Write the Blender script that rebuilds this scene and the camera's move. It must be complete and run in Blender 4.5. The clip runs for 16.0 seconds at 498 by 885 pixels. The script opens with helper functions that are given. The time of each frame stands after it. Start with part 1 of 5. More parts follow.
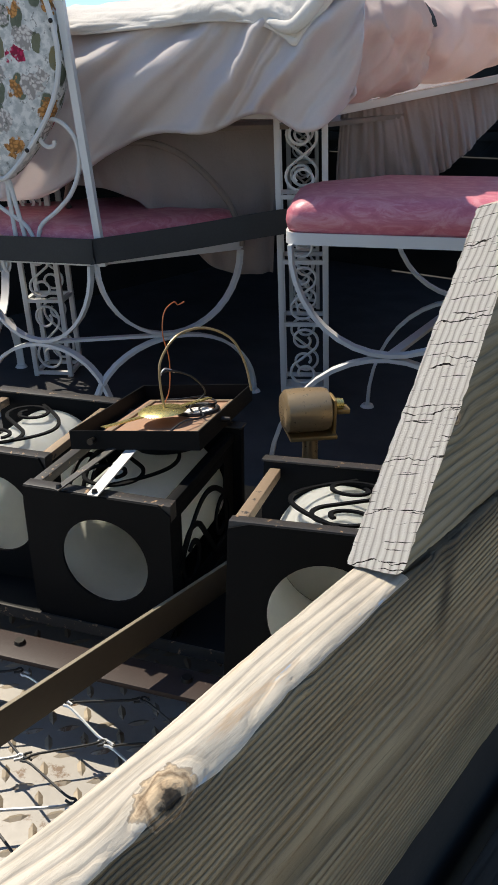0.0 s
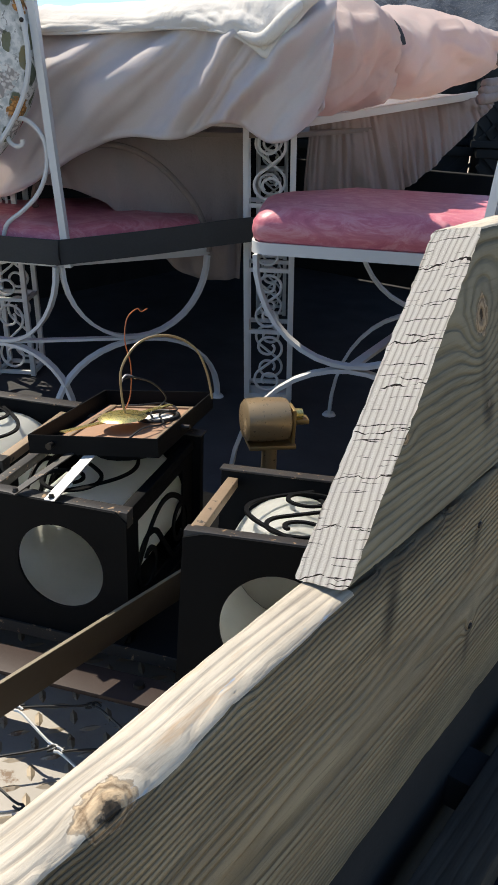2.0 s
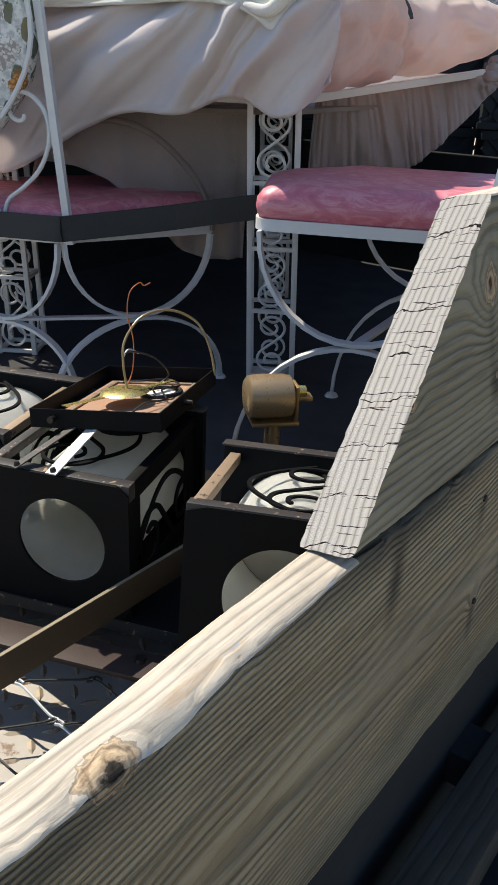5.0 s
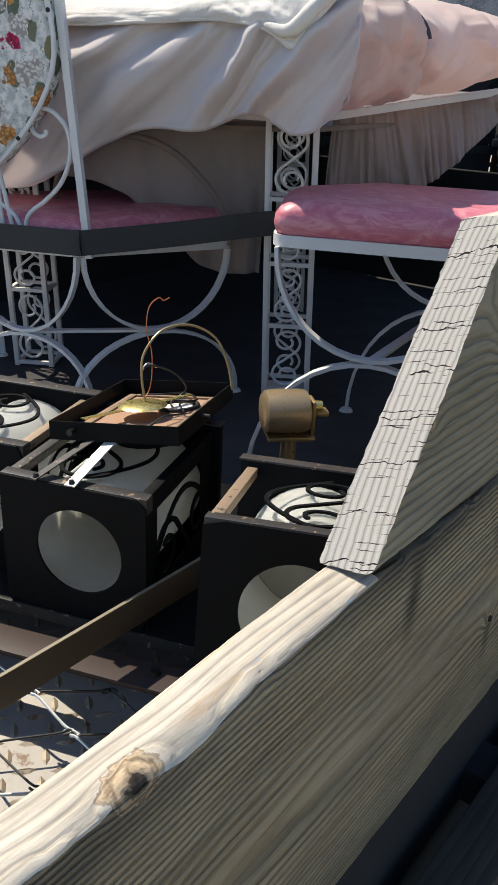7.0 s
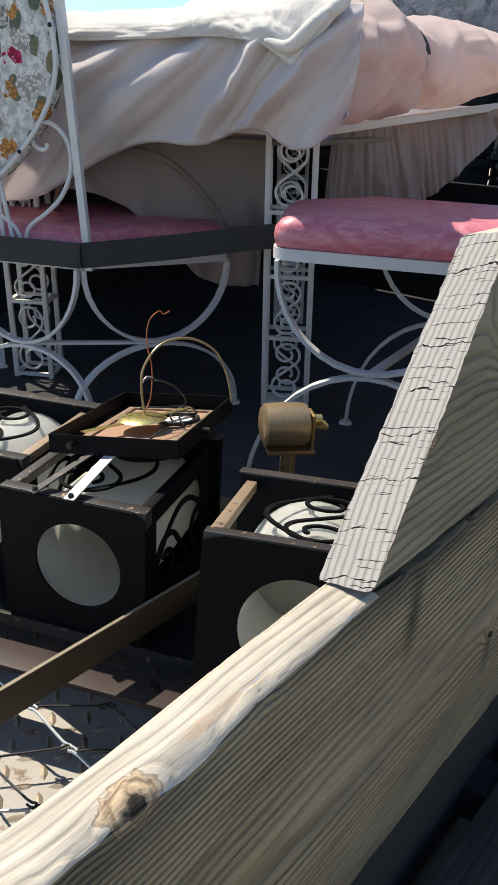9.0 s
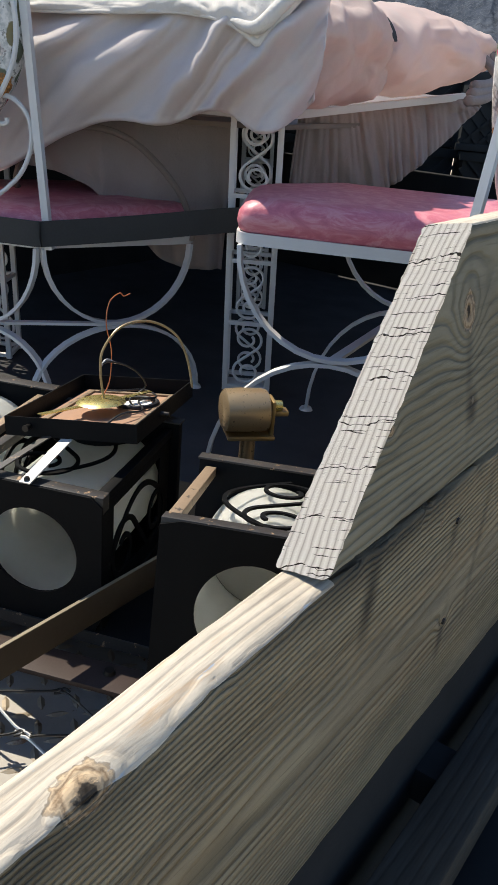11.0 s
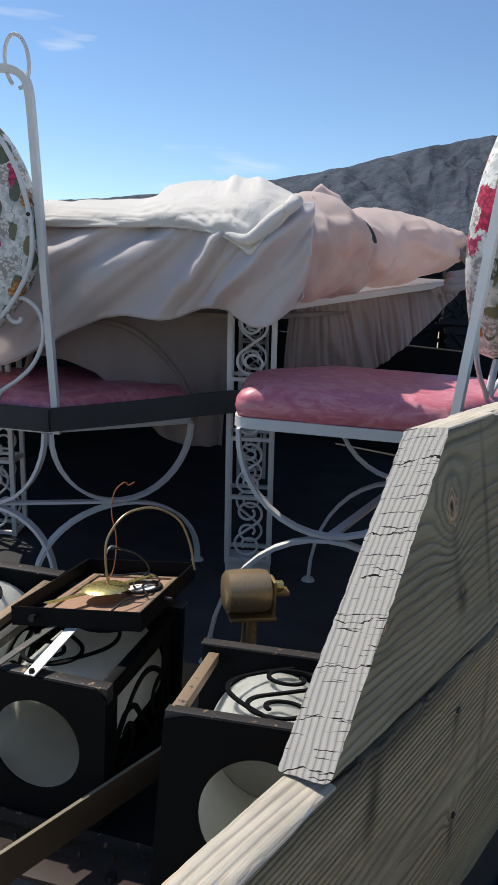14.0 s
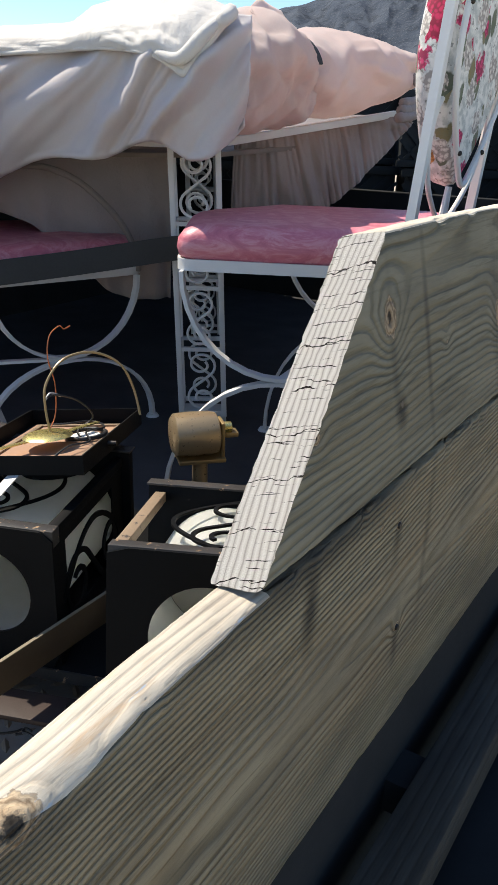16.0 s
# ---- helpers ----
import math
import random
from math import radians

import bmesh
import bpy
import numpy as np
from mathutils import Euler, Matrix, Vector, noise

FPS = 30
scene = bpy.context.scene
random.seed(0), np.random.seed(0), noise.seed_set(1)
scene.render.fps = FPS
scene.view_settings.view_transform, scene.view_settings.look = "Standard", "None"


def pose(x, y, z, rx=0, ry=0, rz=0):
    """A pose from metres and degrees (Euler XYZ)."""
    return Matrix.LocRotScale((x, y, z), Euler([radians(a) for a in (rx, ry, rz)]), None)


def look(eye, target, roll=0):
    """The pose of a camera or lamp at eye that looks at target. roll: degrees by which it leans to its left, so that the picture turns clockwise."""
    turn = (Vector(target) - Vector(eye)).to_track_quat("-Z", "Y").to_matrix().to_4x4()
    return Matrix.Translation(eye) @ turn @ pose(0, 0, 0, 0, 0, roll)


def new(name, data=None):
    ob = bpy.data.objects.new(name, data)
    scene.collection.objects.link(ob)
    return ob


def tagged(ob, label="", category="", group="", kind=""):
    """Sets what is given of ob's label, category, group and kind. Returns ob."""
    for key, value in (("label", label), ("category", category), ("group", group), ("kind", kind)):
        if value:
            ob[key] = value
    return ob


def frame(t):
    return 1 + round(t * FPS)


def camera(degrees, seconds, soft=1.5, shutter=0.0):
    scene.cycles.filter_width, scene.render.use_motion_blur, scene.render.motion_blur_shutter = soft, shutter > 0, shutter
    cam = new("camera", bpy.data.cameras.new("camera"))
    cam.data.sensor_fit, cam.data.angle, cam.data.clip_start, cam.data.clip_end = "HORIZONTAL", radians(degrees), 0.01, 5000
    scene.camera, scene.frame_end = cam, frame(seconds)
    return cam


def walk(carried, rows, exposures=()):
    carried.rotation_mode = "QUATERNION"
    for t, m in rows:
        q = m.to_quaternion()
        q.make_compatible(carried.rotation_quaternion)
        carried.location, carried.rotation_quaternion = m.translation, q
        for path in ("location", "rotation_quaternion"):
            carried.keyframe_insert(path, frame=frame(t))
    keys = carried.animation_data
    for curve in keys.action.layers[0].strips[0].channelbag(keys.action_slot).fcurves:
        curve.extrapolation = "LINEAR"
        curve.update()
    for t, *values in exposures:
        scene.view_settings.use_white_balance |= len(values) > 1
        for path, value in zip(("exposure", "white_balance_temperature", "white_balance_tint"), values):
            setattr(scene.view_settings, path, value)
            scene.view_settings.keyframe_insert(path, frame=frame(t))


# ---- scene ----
cam = camera(34.9, 16.0, soft=1.1)
PATH = [
    (0, (0.001, -0.01, 1.208), (1.416, 1.151, 0.402), -0.4),
    (0.5, (0.006, -0.015, 1.208), (1.432, 1.125, 0.392), 0.1),
    (1, (0.008, -0.016, 1.211), (1.437, 1.106, 0.374), 0.6),
    (1.5, (0.002, -0.016, 1.22), (1.447, 1.093, 0.395), 1.6),
    (2, (0.002, -0.02, 1.221), (1.473, 1.073, 0.421), 2.2),
    (2.5, (0.005, -0.022, 1.209), (1.481, 1.054, 0.395), 1.9),
    (3, (0.007, -0.023, 1.206), (1.48, 1.042, 0.37), 1.9),
    (3.5, (0.005, -0.02, 1.207), (1.474, 1.051, 0.373), 2.2),
    (4, (0.003, -0.018, 1.206), (1.468, 1.06, 0.374), 2.5),
    (6.5, (-0.003, -0.016, 1.205), (1.45, 1.082, 0.377), 2.7),
    (7, (-0.007, -0.015, 1.21), (1.443, 1.102, 0.405), 2.9),
    (7.5, (-0.007, -0.015, 1.211), (1.446, 1.112, 0.426), 2.8),
    (8, (-0.007, -0.016, 1.212), (1.449, 1.111, 0.432), 2.8),
    (10.3, (-0.004, -0.009, 1.214), (1.48, 1.07, 0.418), 4.9),
    (10.5, (-0.004, -0.01, 1.213), (1.49, 1.046, 0.405), 5.5),
    (11, (-0.002, -0.012, 1.214), (1.506, 1.021, 0.404), 5.2),
    (11.5, (-0.002, -0.024, 1.218), (1.518, 1.009, 0.429), 4.6),
    (12, (-0.003, -0.032, 1.22), (1.532, 0.997, 0.456), 4.4),
    (12.5, (-0.005, -0.038, 1.223), (1.544, 0.985, 0.478), 4.0),
    (13, (-0.006, -0.036, 1.225), (1.555, 0.995, 0.517), 4.1),
    (13.5, (-0.021, -0.033, 1.255), (1.571, 1.059, 0.732), 4.0),
    (14, (-0.025, -0.03, 1.26), (1.565, 1.105, 0.83), 3.4),
    (14.5, (0.001, -0.045, 1.215), (1.572, 1.034, 0.61), 1.8),
    (15, (0.01, -0.043, 1.213), (1.581, 0.975, 0.509), 1.8),
    (15.5, (0.011, -0.034, 1.208), (1.573, 0.979, 0.477), 2.3),
    (16, (0.014, -0.043, 1.21), (1.58, 0.952, 0.464), 1.7),
]
walk(cam, [(t, look(eye, target, roll)) for t, eye, target, roll in PATH], [(0, 0.3, 6950), (3.5, 0.44, 6950), (7, 0.41, 6950), (10.5, 0.43, 6950), (12.5, 0.44, 6900), (13.0, 0.43, 6850), (13.5, 0.36, 6600), (14, 0.02, 6550), (14.5, -0.03, 6700), (15, 0.24, 6850), (16, 0.52, 6950)])

# ---- world, sun, exposure ----
SUN_DIR = Vector((0.02, 0.60, 0.80)).normalized()
world = bpy.data.worlds.new("sky")
scene.world = world
world.use_nodes = True
wn = world.node_tree
sky = wn.nodes.new("ShaderNodeTexSky")
sky.sky_type = "NISHITA"
sky.sun_disc = False
sky.sun_elevation = math.asin(SUN_DIR.z)
sky.sun_rotation = math.atan2(SUN_DIR.x, SUN_DIR.y)
sky.altitude = 1500
sky.air_density = 1.0
sky.dust_density = 0.15
sky.ozone_density = 3.0
tint = wn.nodes.new("ShaderNodeMix")
tint.data_type, tint.blend_type = "RGBA", "MULTIPLY"
tint.inputs[0].default_value = 1.0
tint.inputs[7].default_value = (0.91, 1.0, 1.06, 1)
wn.links.new(sky.outputs[0], tint.inputs[6])
tc = wn.nodes.new("ShaderNodeTexCoord")
mp = wn.nodes.new("ShaderNodeMapping")
mp.inputs["Scale"].default_value = (2.2, 2.2, 13.0)
mp.inputs["Location"].default_value = (0.4, 1.3, 0.2)
wn.links.new(tc.outputs["Generated"], mp.inputs[0])
wisp = wn.nodes.new("ShaderNodeTexNoise")
wisp.inputs["Scale"].default_value, wisp.inputs["Detail"].default_value = 1.6, 7.0
wn.links.new(mp.outputs[0], wisp.inputs["Vector"])
wr = wn.nodes.new("ShaderNodeValToRGB")
wr.color_ramp.elements[0].position, wr.color_ramp.elements[1].position = 0.60, 0.80
wn.links.new(wisp.outputs["Fac"], wr.inputs[0])
cloud = wn.nodes.new("ShaderNodeMix")
cloud.data_type = "RGBA"
cloud.inputs[7].default_value = (7.0, 7.4, 7.8, 1)
wn.links.new(wr.outputs[0], cloud.inputs[0])
wn.links.new(tint.outputs[2], cloud.inputs[6])
wn.links.new(cloud.outputs[2], wn.nodes["Background"].inputs[0])
wn.nodes["Background"].inputs[1].default_value = 0.13
sun = new("sun", bpy.data.lights.new("sun", "SUN"))
sun.data.energy, sun.data.angle, sun.data.color = 4.6, radians(0.5), (1.0, 0.94, 0.83)
sun.matrix_world = look(SUN_DIR * 10, (0, 0, 0))


# ---- materials ----
class Nodes:
    def __init__(self, name):
        self.m = bpy.data.materials.new(name)
        self.m.use_nodes = True
        self.t = self.m.node_tree
        self.b = self.t.nodes["Principled BSDF"]

    def n(self, kind, **inputs):
        node = self.t.nodes.new("ShaderNode" + kind)
        for k, v in inputs.items():
            if isinstance(v, bpy.types.NodeSocket):
                self.t.links.new(v, node.inputs[k.replace("_", " ")])
            else:
                node.inputs[k.replace("_", " ")].default_value = v
        return node

    def set(self, key, v):
        if isinstance(v, bpy.types.NodeSocket):
            self.t.links.new(v, self.b.inputs[key])
        else:
            self.b.inputs[key].default_value = v

    def coords(self, scale=(1, 1, 1), rot=(0, 0, 0), loc=(0, 0, 0)):
        tc = self.t.nodes.new("ShaderNodeTexCoord")
        mp = self.n("Mapping", Scale=scale, Rotation=[radians(a) for a in rot], Location=loc)
        self.t.links.new(tc.outputs["Object"], mp.inputs["Vector"])
        return mp.outputs[0]

    def noise(self, vec, scale, detail=4.0, rough=0.55):
        return self.n("TexNoise", Vector=vec, Scale=scale, Detail=detail, Roughness=rough).outputs["Fac"]

    def ramp(self, fac, *stops):
        r = self.n("ValToRGB", Fac=fac)
        el = r.color_ramp.elements
        while len(el) < len(stops):
            el.new(0.5)
        for e, (p, c) in zip(el, stops):
            e.position = p
            e.color = (*c, 1) if len(c) == 3 else c
        return r.outputs[0]

    def mix(self, fac, a, b, mode="MIX"):
        x = self.t.nodes.new("ShaderNodeMix")
        x.data_type, x.blend_type = "RGBA", mode
        for i, v in ((0, fac), (6, a), (7, b)):
            if isinstance(v, bpy.types.NodeSocket):
                self.t.links.new(v, x.inputs[i])
            else:
                x.inputs[i].default_value = (*v, 1) if isinstance(v, tuple) else v
        return x.outputs[2]

    def math(self, op, a, b=0.0):
        x = self.t.nodes.new("ShaderNodeMath")
        x.operation = op
        for i, v in ((0, a), (1, b)):
            if isinstance(v, bpy.types.NodeSocket):
                self.t.links.new(v, x.inputs[i])
            else:
                x.inputs[i].default_value = v
        return x.outputs[0]

    def bump(self, height, strength=0.5, dist=0.001):
        bp = self.n("Bump", Height=height, Strength=strength, Distance=dist)
        self.set("Normal", bp.outputs[0])


def wood(name, pith, tilt, period, light, dark, warm, knots=(), stains_and_shade=(), fine=160, bump=1.0, grime=0.55, sway=0.035, tone=1.0, fleck=None):
    """Weathered softwood: annual rings round a tilted pith line along x, fibres, grey wear, knots, stain marks and
    painted-in shade.
    """
    k = Nodes(name)
    v = k.coords(rot=(0, tilt[0], tilt[1]), loc=(0, -pith[0], -pith[1]))
    raw = k.coords()
    warp = k.n("TexNoise", Vector=k.coords((1.2, 5, 5)), Scale=1.8, Detail=4.0)
    vm = k.n("VectorMath")
    vm.operation = "MULTIPLY_ADD"
    k.t.links.new(warp.outputs["Color"], vm.inputs[0])
    vm.inputs[1].default_value = (0.0, sway, sway)
    k.t.links.new(v, vm.inputs[2])
    vec = vm.outputs[0]
    masks = []
    for (cx, cy, cz), r, squash in knots:
        mp = k.n("Mapping", Scale=(1 / r * squash, 1 / r, 1 / r), Location=(-cx / r * squash, -cy / r, -cz / r), Vector=raw)
        ln = k.n("VectorMath", )
        ln.operation = "LENGTH"
        k.t.links.new(mp.outputs[0], ln.inputs[0])
        d = ln.outputs["Value"]
        masks.append(d)
        near = k.math("POWER", 2.718, k.math("MULTIPLY", k.math("MULTIPLY", d, d), -0.22))
        ad = k.n("VectorMath")
        ad.operation = "ADD"
        cb = k.n("CombineXYZ", Z=k.math("MULTIPLY", near, r * 0.9), Y=k.math("MULTIPLY", near, r * 0.9))
        k.t.links.new(vec, ad.inputs[0])
        k.t.links.new(cb.outputs[0], ad.inputs[1])
        vec = ad.outputs[0]
    xyz = k.n("SeparateXYZ", Vector=vec)
    rad = k.math("SQRT", k.math("ADD", k.math("MULTIPLY", xyz.outputs[1], xyz.outputs[1]), k.math("MULTIPLY", xyz.outputs[2], xyz.outputs[2])))
    rad = k.math("DIVIDE", rad, period)
    rad = k.math("ADD", rad, k.math("MULTIPLY", k.noise(k.coords((1.6, 30, 30)), 1.0, 4), 1.0))
    rings = k.math("FRACT", rad)
    fib = k.noise(k.coords((7, fine, fine)), 1.0, 7, 0.72)
    band = k.noise(k.coords((1.5, 26, 26), loc=(5, 2, 1)), 1.0, 4)
    soot = k.noise(k.coords((3, 9, 12), loc=(1, 8, 2)), 1.6, 7, 0.65)
    speck = k.noise(k.coords((40, 300, 300)), 1.0, 4, 0.7)
    blot = k.noise(k.coords((1.6, 7, 7)), 2.2, 6)
    blot2 = k.noise(k.coords((2.5, 4, 9), loc=(3, 1, 7)), 1.7, 5)
    col = k.ramp(rings, (0.0, tuple(0.8 * a + 0.2 * b for a, b in zip(light, dark))), (0.25, light), (0.55, tuple(0.72 * a + 0.28 * b for a, b in zip(light, dark))), (0.74, dark), (0.90, dark), (1.0, tuple(0.8 * a + 0.2 * b for a, b in zip(light, dark))))
    faint = k.ramp(k.noise(k.coords((2.2, 12, 12), loc=(7, 3, 5)), 1.0, 4), (0.40, (0, 0, 0)), (0.66, (0.8, 0.8, 0.8)))
    mean = tuple(0.62 * a + 0.38 * b for a, b in zip(light, dark))
    col = k.mix(faint, col, mean)
    col = k.mix(k.ramp(band, (0.42, (0, 0, 0)), (0.70, (0.35, 0.35, 0.35))), col, mean)
    col = k.mix(k.math("MULTIPLY", k.ramp(blot2, (0.42, (0, 0, 0)), (0.62, (1, 1, 1))), 0.55), col, warm)
    col = k.mix(k.ramp(fib, (0.50, (0, 0, 0)), (0.70, (0.75, 0.75, 0.75))), col, tuple(c * 0.5 for c in dark))
    col = k.mix(k.math("MULTIPLY", k.ramp(blot, (0.45, (0, 0, 0)), (0.7, (1, 1, 1))), 0.35), col, tuple(min(0.9, a * 1.25) for a in light))
    col = k.mix(k.math("MULTIPLY", speck, 0.3), col, tuple(a * 0.6 for a in light))
    col = k.mix(k.math("MULTIPLY", k.ramp(soot, (0.46, (0, 0, 0)), (0.70, (1, 1, 1))), grime), col, (0.10, 0.095, 0.08))
    ridge = k.ramp(rings, (0.0, (0.85, 0.85, 0.85)), (0.25, (1, 1, 1)), (0.55, (0.8, 0.8, 0.8)), (0.78, (0, 0, 0)), (0.90, (0.1, 0.1, 0.1)), (1.0, (0.85, 0.85, 0.85)))
    h = k.math("ADD", k.math("MULTIPLY", ridge, 1.3), k.math("MULTIPLY", fib, 0.7))
    for (cx, cz), (wx, wz), strength in stains_and_shade:
        mp = k.n("Mapping", Scale=(1 / wx, 0, 1 / wz), Location=(-cx / wx, 0, -cz / wz), Vector=raw)
        ln = k.n("VectorMath")
        ln.operation = "LENGTH"
        k.t.links.new(mp.outputs[0], ln.inputs[0])
        g = k.math("ADD", ln.outputs["Value"], k.math("MULTIPLY", k.math("SUBTRACT", fib, 0.5), 1.6))
        col = k.mix(k.math("MULTIPLY", k.ramp(g, (0.2, (1, 1, 1)), (1.0, (0, 0, 0))), strength), col, (0.035, 0.032, 0.028))
    for d in masks:
        wob = k.math("ADD", d, k.math("MULTIPLY", k.math("SUBTRACT", k.noise(raw, 120, 5), 0.5), 0.9))
        kc = k.ramp(wob, (0.0, (0.012, 0.01, 0.008)), (0.24, (0.05, 0.04, 0.03)), (0.32, (0.26, 0.19, 0.12)), (0.55, (0.38, 0.29, 0.19)), (0.70, (0.17, 0.12, 0.075)), (0.82, (0.36, 0.28, 0.19)), (0.93, (0.10, 0.075, 0.05)), (1.0, light))
        kc = k.mix(1.0, kc, (tone, tone, tone), "MULTIPLY")
        col = k.mix(k.ramp(wob, (0.86, (1, 1, 1)), (1.05, (0, 0, 0))), col, kc)
        h = k.math("SUBTRACT", h, k.ramp(wob, (0.2, (3, 3, 3)), (0.45, (0, 0, 0))))
    if fleck:
        spot = k.ramp(k.noise(k.coords((26, 90, 90), loc=(4, 4, 4)), 1.0, 4, 0.6), (0.68, (0, 0, 0)), (0.73, (0.6, 0.6, 0.6)))
        col = k.mix(spot, col, fleck)
        rust = k.ramp(k.noise(k.coords((9, 70, 70), loc=(1, 6, 2)), 1.0, 5, 0.6), (0.62, (0, 0, 0)), (0.74, (0.6, 0.6, 0.6)))
        col = k.mix(rust, col, (0.55, 0.33, 0.16))
    k.set("Base Color", col)
    k.set("Roughness", 0.88)
    k.set("Specular IOR Level", 0.2)
    k.bump(h, bump, 0.003)
    return k


M = {}
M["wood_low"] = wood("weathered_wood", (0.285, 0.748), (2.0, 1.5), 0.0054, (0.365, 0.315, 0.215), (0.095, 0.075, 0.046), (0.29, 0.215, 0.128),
                     knots=[((0.193, 0.200, 0.897), 0.0150, 0.72), ((0.618, 0.197, 0.873), 0.005, 1.0), ((0.660, 0.197, 0.859), 0.006, 1.0), ((0.684, 0.197, 0.730), 0.007, 1.0)],
                     # (0.10, 0.880) paints shade by the knot; (0.52, 0.900) darkens along the joint
                     stains_and_shade=[((0.487, 0.858), (0.017, 0.055), 0.8), ((0.684, 0.715), (0.012, 0.045), 0.6), ((0.660, 0.845), (0.012, 0.03), 0.5), ((0.745, 0.80), (0.010, 0.13), 0.4), ((0.10, 0.880), (0.16, 0.03), 0.55), ((0.52, 0.900), (0.22, 0.028), 0.6)], bump=0.9, sway=0.018, grime=0.6).m
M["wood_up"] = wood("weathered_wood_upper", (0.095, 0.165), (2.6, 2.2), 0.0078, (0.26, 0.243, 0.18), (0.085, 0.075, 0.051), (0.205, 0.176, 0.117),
                    knots=[((0.653, 0.0, 0.149), 0.021, 1.5), ((0.961, 0.0, 0.100), 0.020, 1.5), ((0.785, 0.0, 0.102), 0.006, 1.0), ((0.503, -0.004, 0.085), 0.007, 1.0)],
                    stains_and_shade=[((0.664, 0.062), (0.014, 0.022), 0.8), ((0.735, 0.12), (0.008, 0.13), 0.5), ((0.655, 0.11), (0.010, 0.10), 0.35), ((0.95, 0.1), (0.02, 0.12), 0.3)], bump=0.6, sway=0.030, grime=0.45).m
# Bleached top wood, lightened further with the sunlight on it put into the colour.
M["wood_top"] = wood("sunlit_bleached_wood_edge", (0.30, 0.80), (0.3, 1.6), 0.0038, (0.745, 0.67, 0.55), (0.60, 0.52, 0.415), (0.69, 0.575, 0.45),
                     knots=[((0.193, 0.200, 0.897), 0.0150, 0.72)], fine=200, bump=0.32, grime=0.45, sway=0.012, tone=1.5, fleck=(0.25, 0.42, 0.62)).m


def end_grain():
    """Sawn end: growth rings seen end on, drying cracks across them."""
    k = Nodes("sawn_end_grain")
    raw = k.coords()
    wv = k.n("TexNoise", Vector=raw, Scale=18.0, Detail=3.0)
    vm = k.n("VectorMath")
    vm.operation = "MULTIPLY_ADD"
    k.t.links.new(wv.outputs["Color"], vm.inputs[0])
    vm.inputs[1].default_value = (0.0, 0.006, 0.006)
    mp = k.n("Mapping", Scale=(0, 1, 0.40), Location=(0, 0.105, -0.05), Vector=raw)
    k.t.links.new(mp.outputs[0], vm.inputs[2])
    w = k.n("TexWave", Vector=vm.outputs[0], Scale=math.tau / 20 / 0.0056, Distortion=1.6, Detail=3.0)
    w.wave_type, w.rings_direction, w.wave_profile = "RINGS", "X", "SAW"
    rings = w.outputs["Fac"]
    grit = k.noise(raw, 900, 4, 0.7)
    cw = k.n("TexNoise", Vector=raw, Scale=60.0, Detail=4.0)
    cv = k.n("VectorMath")
    cv.operation = "MULTIPLY_ADD"
    k.t.links.new(cw.outputs["Color"], cv.inputs[0])
    cv.inputs[1].default_value = (0.0, 0.001, 0.0035)
    k.t.links.new(raw, cv.inputs[2])

    axes = k.n("SeparateXYZ", Vector=cv.outputs[0])
    across, along = axes.outputs[1], axes.outputs[2]

    def splits(gap, slope, width, keep, shift, wander):
        """Drying splits: broken lines across the board, every gap metres, each of its own length and depth."""
        drift = k.math("MULTIPLY", k.math("SUBTRACT", k.noise(k.coords((0, 34, 60), loc=(0, shift, shift)), 1.0, 3, 0.6), 0.5), wander)
        q = k.math("ADD", k.math("ADD", k.math("DIVIDE", k.math("ADD", along, k.math("MULTIPLY", across, slope)), gap), drift), shift)
        cell = k.math("FLOOR", q)
        off = k.math("ABSOLUTE", k.math("SUBTRACT", k.math("FRACT", q), 0.5))
        spot = k.n("CombineXYZ", X=k.math("MULTIPLY", cell, 3.7), Y=k.math("MULTIPLY", across, 42.0), Z=shift)
        gate = k.noise(spot.outputs[0], 1.0, 2)
        open_w = k.math("MULTIPLY", k.ramp(gate, (keep, (0, 0, 0)), (keep + 0.12, (1, 1, 1))), width)
        return k.math("LESS_THAN", off, open_w)

    cracks = k.math("MAXIMUM", splits(0.0270, 0.12, 0.013, 0.36, 3.1, 0.45), splits(0.0095, 0.05, 0.028, 0.48, 7.7, 0.7))
    cracks = k.math("MAXIMUM", cracks, splits(0.0050, 0.10, 0.055, 0.54, 1.3, 0.8))
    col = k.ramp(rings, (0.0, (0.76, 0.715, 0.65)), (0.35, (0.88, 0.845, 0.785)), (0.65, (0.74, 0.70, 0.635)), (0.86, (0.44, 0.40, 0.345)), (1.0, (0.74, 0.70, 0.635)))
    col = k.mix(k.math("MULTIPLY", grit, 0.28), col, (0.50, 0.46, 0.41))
    col = k.mix(cracks, col, (0.03, 0.026, 0.022))
    k.set("Base Color", col)
    k.set("Roughness", 0.95)
    k.set("Specular IOR Level", 0.1)
    h = k.math("ADD", k.math("MULTIPLY", rings, 0.9), k.math("MULTIPLY", grit, 1.6))
    h = k.math("SUBTRACT", h, k.math("MULTIPLY", cracks, 2.0))
    k.bump(h, 1.0, 0.002)
    return k.m


M["end"] = end_grain()


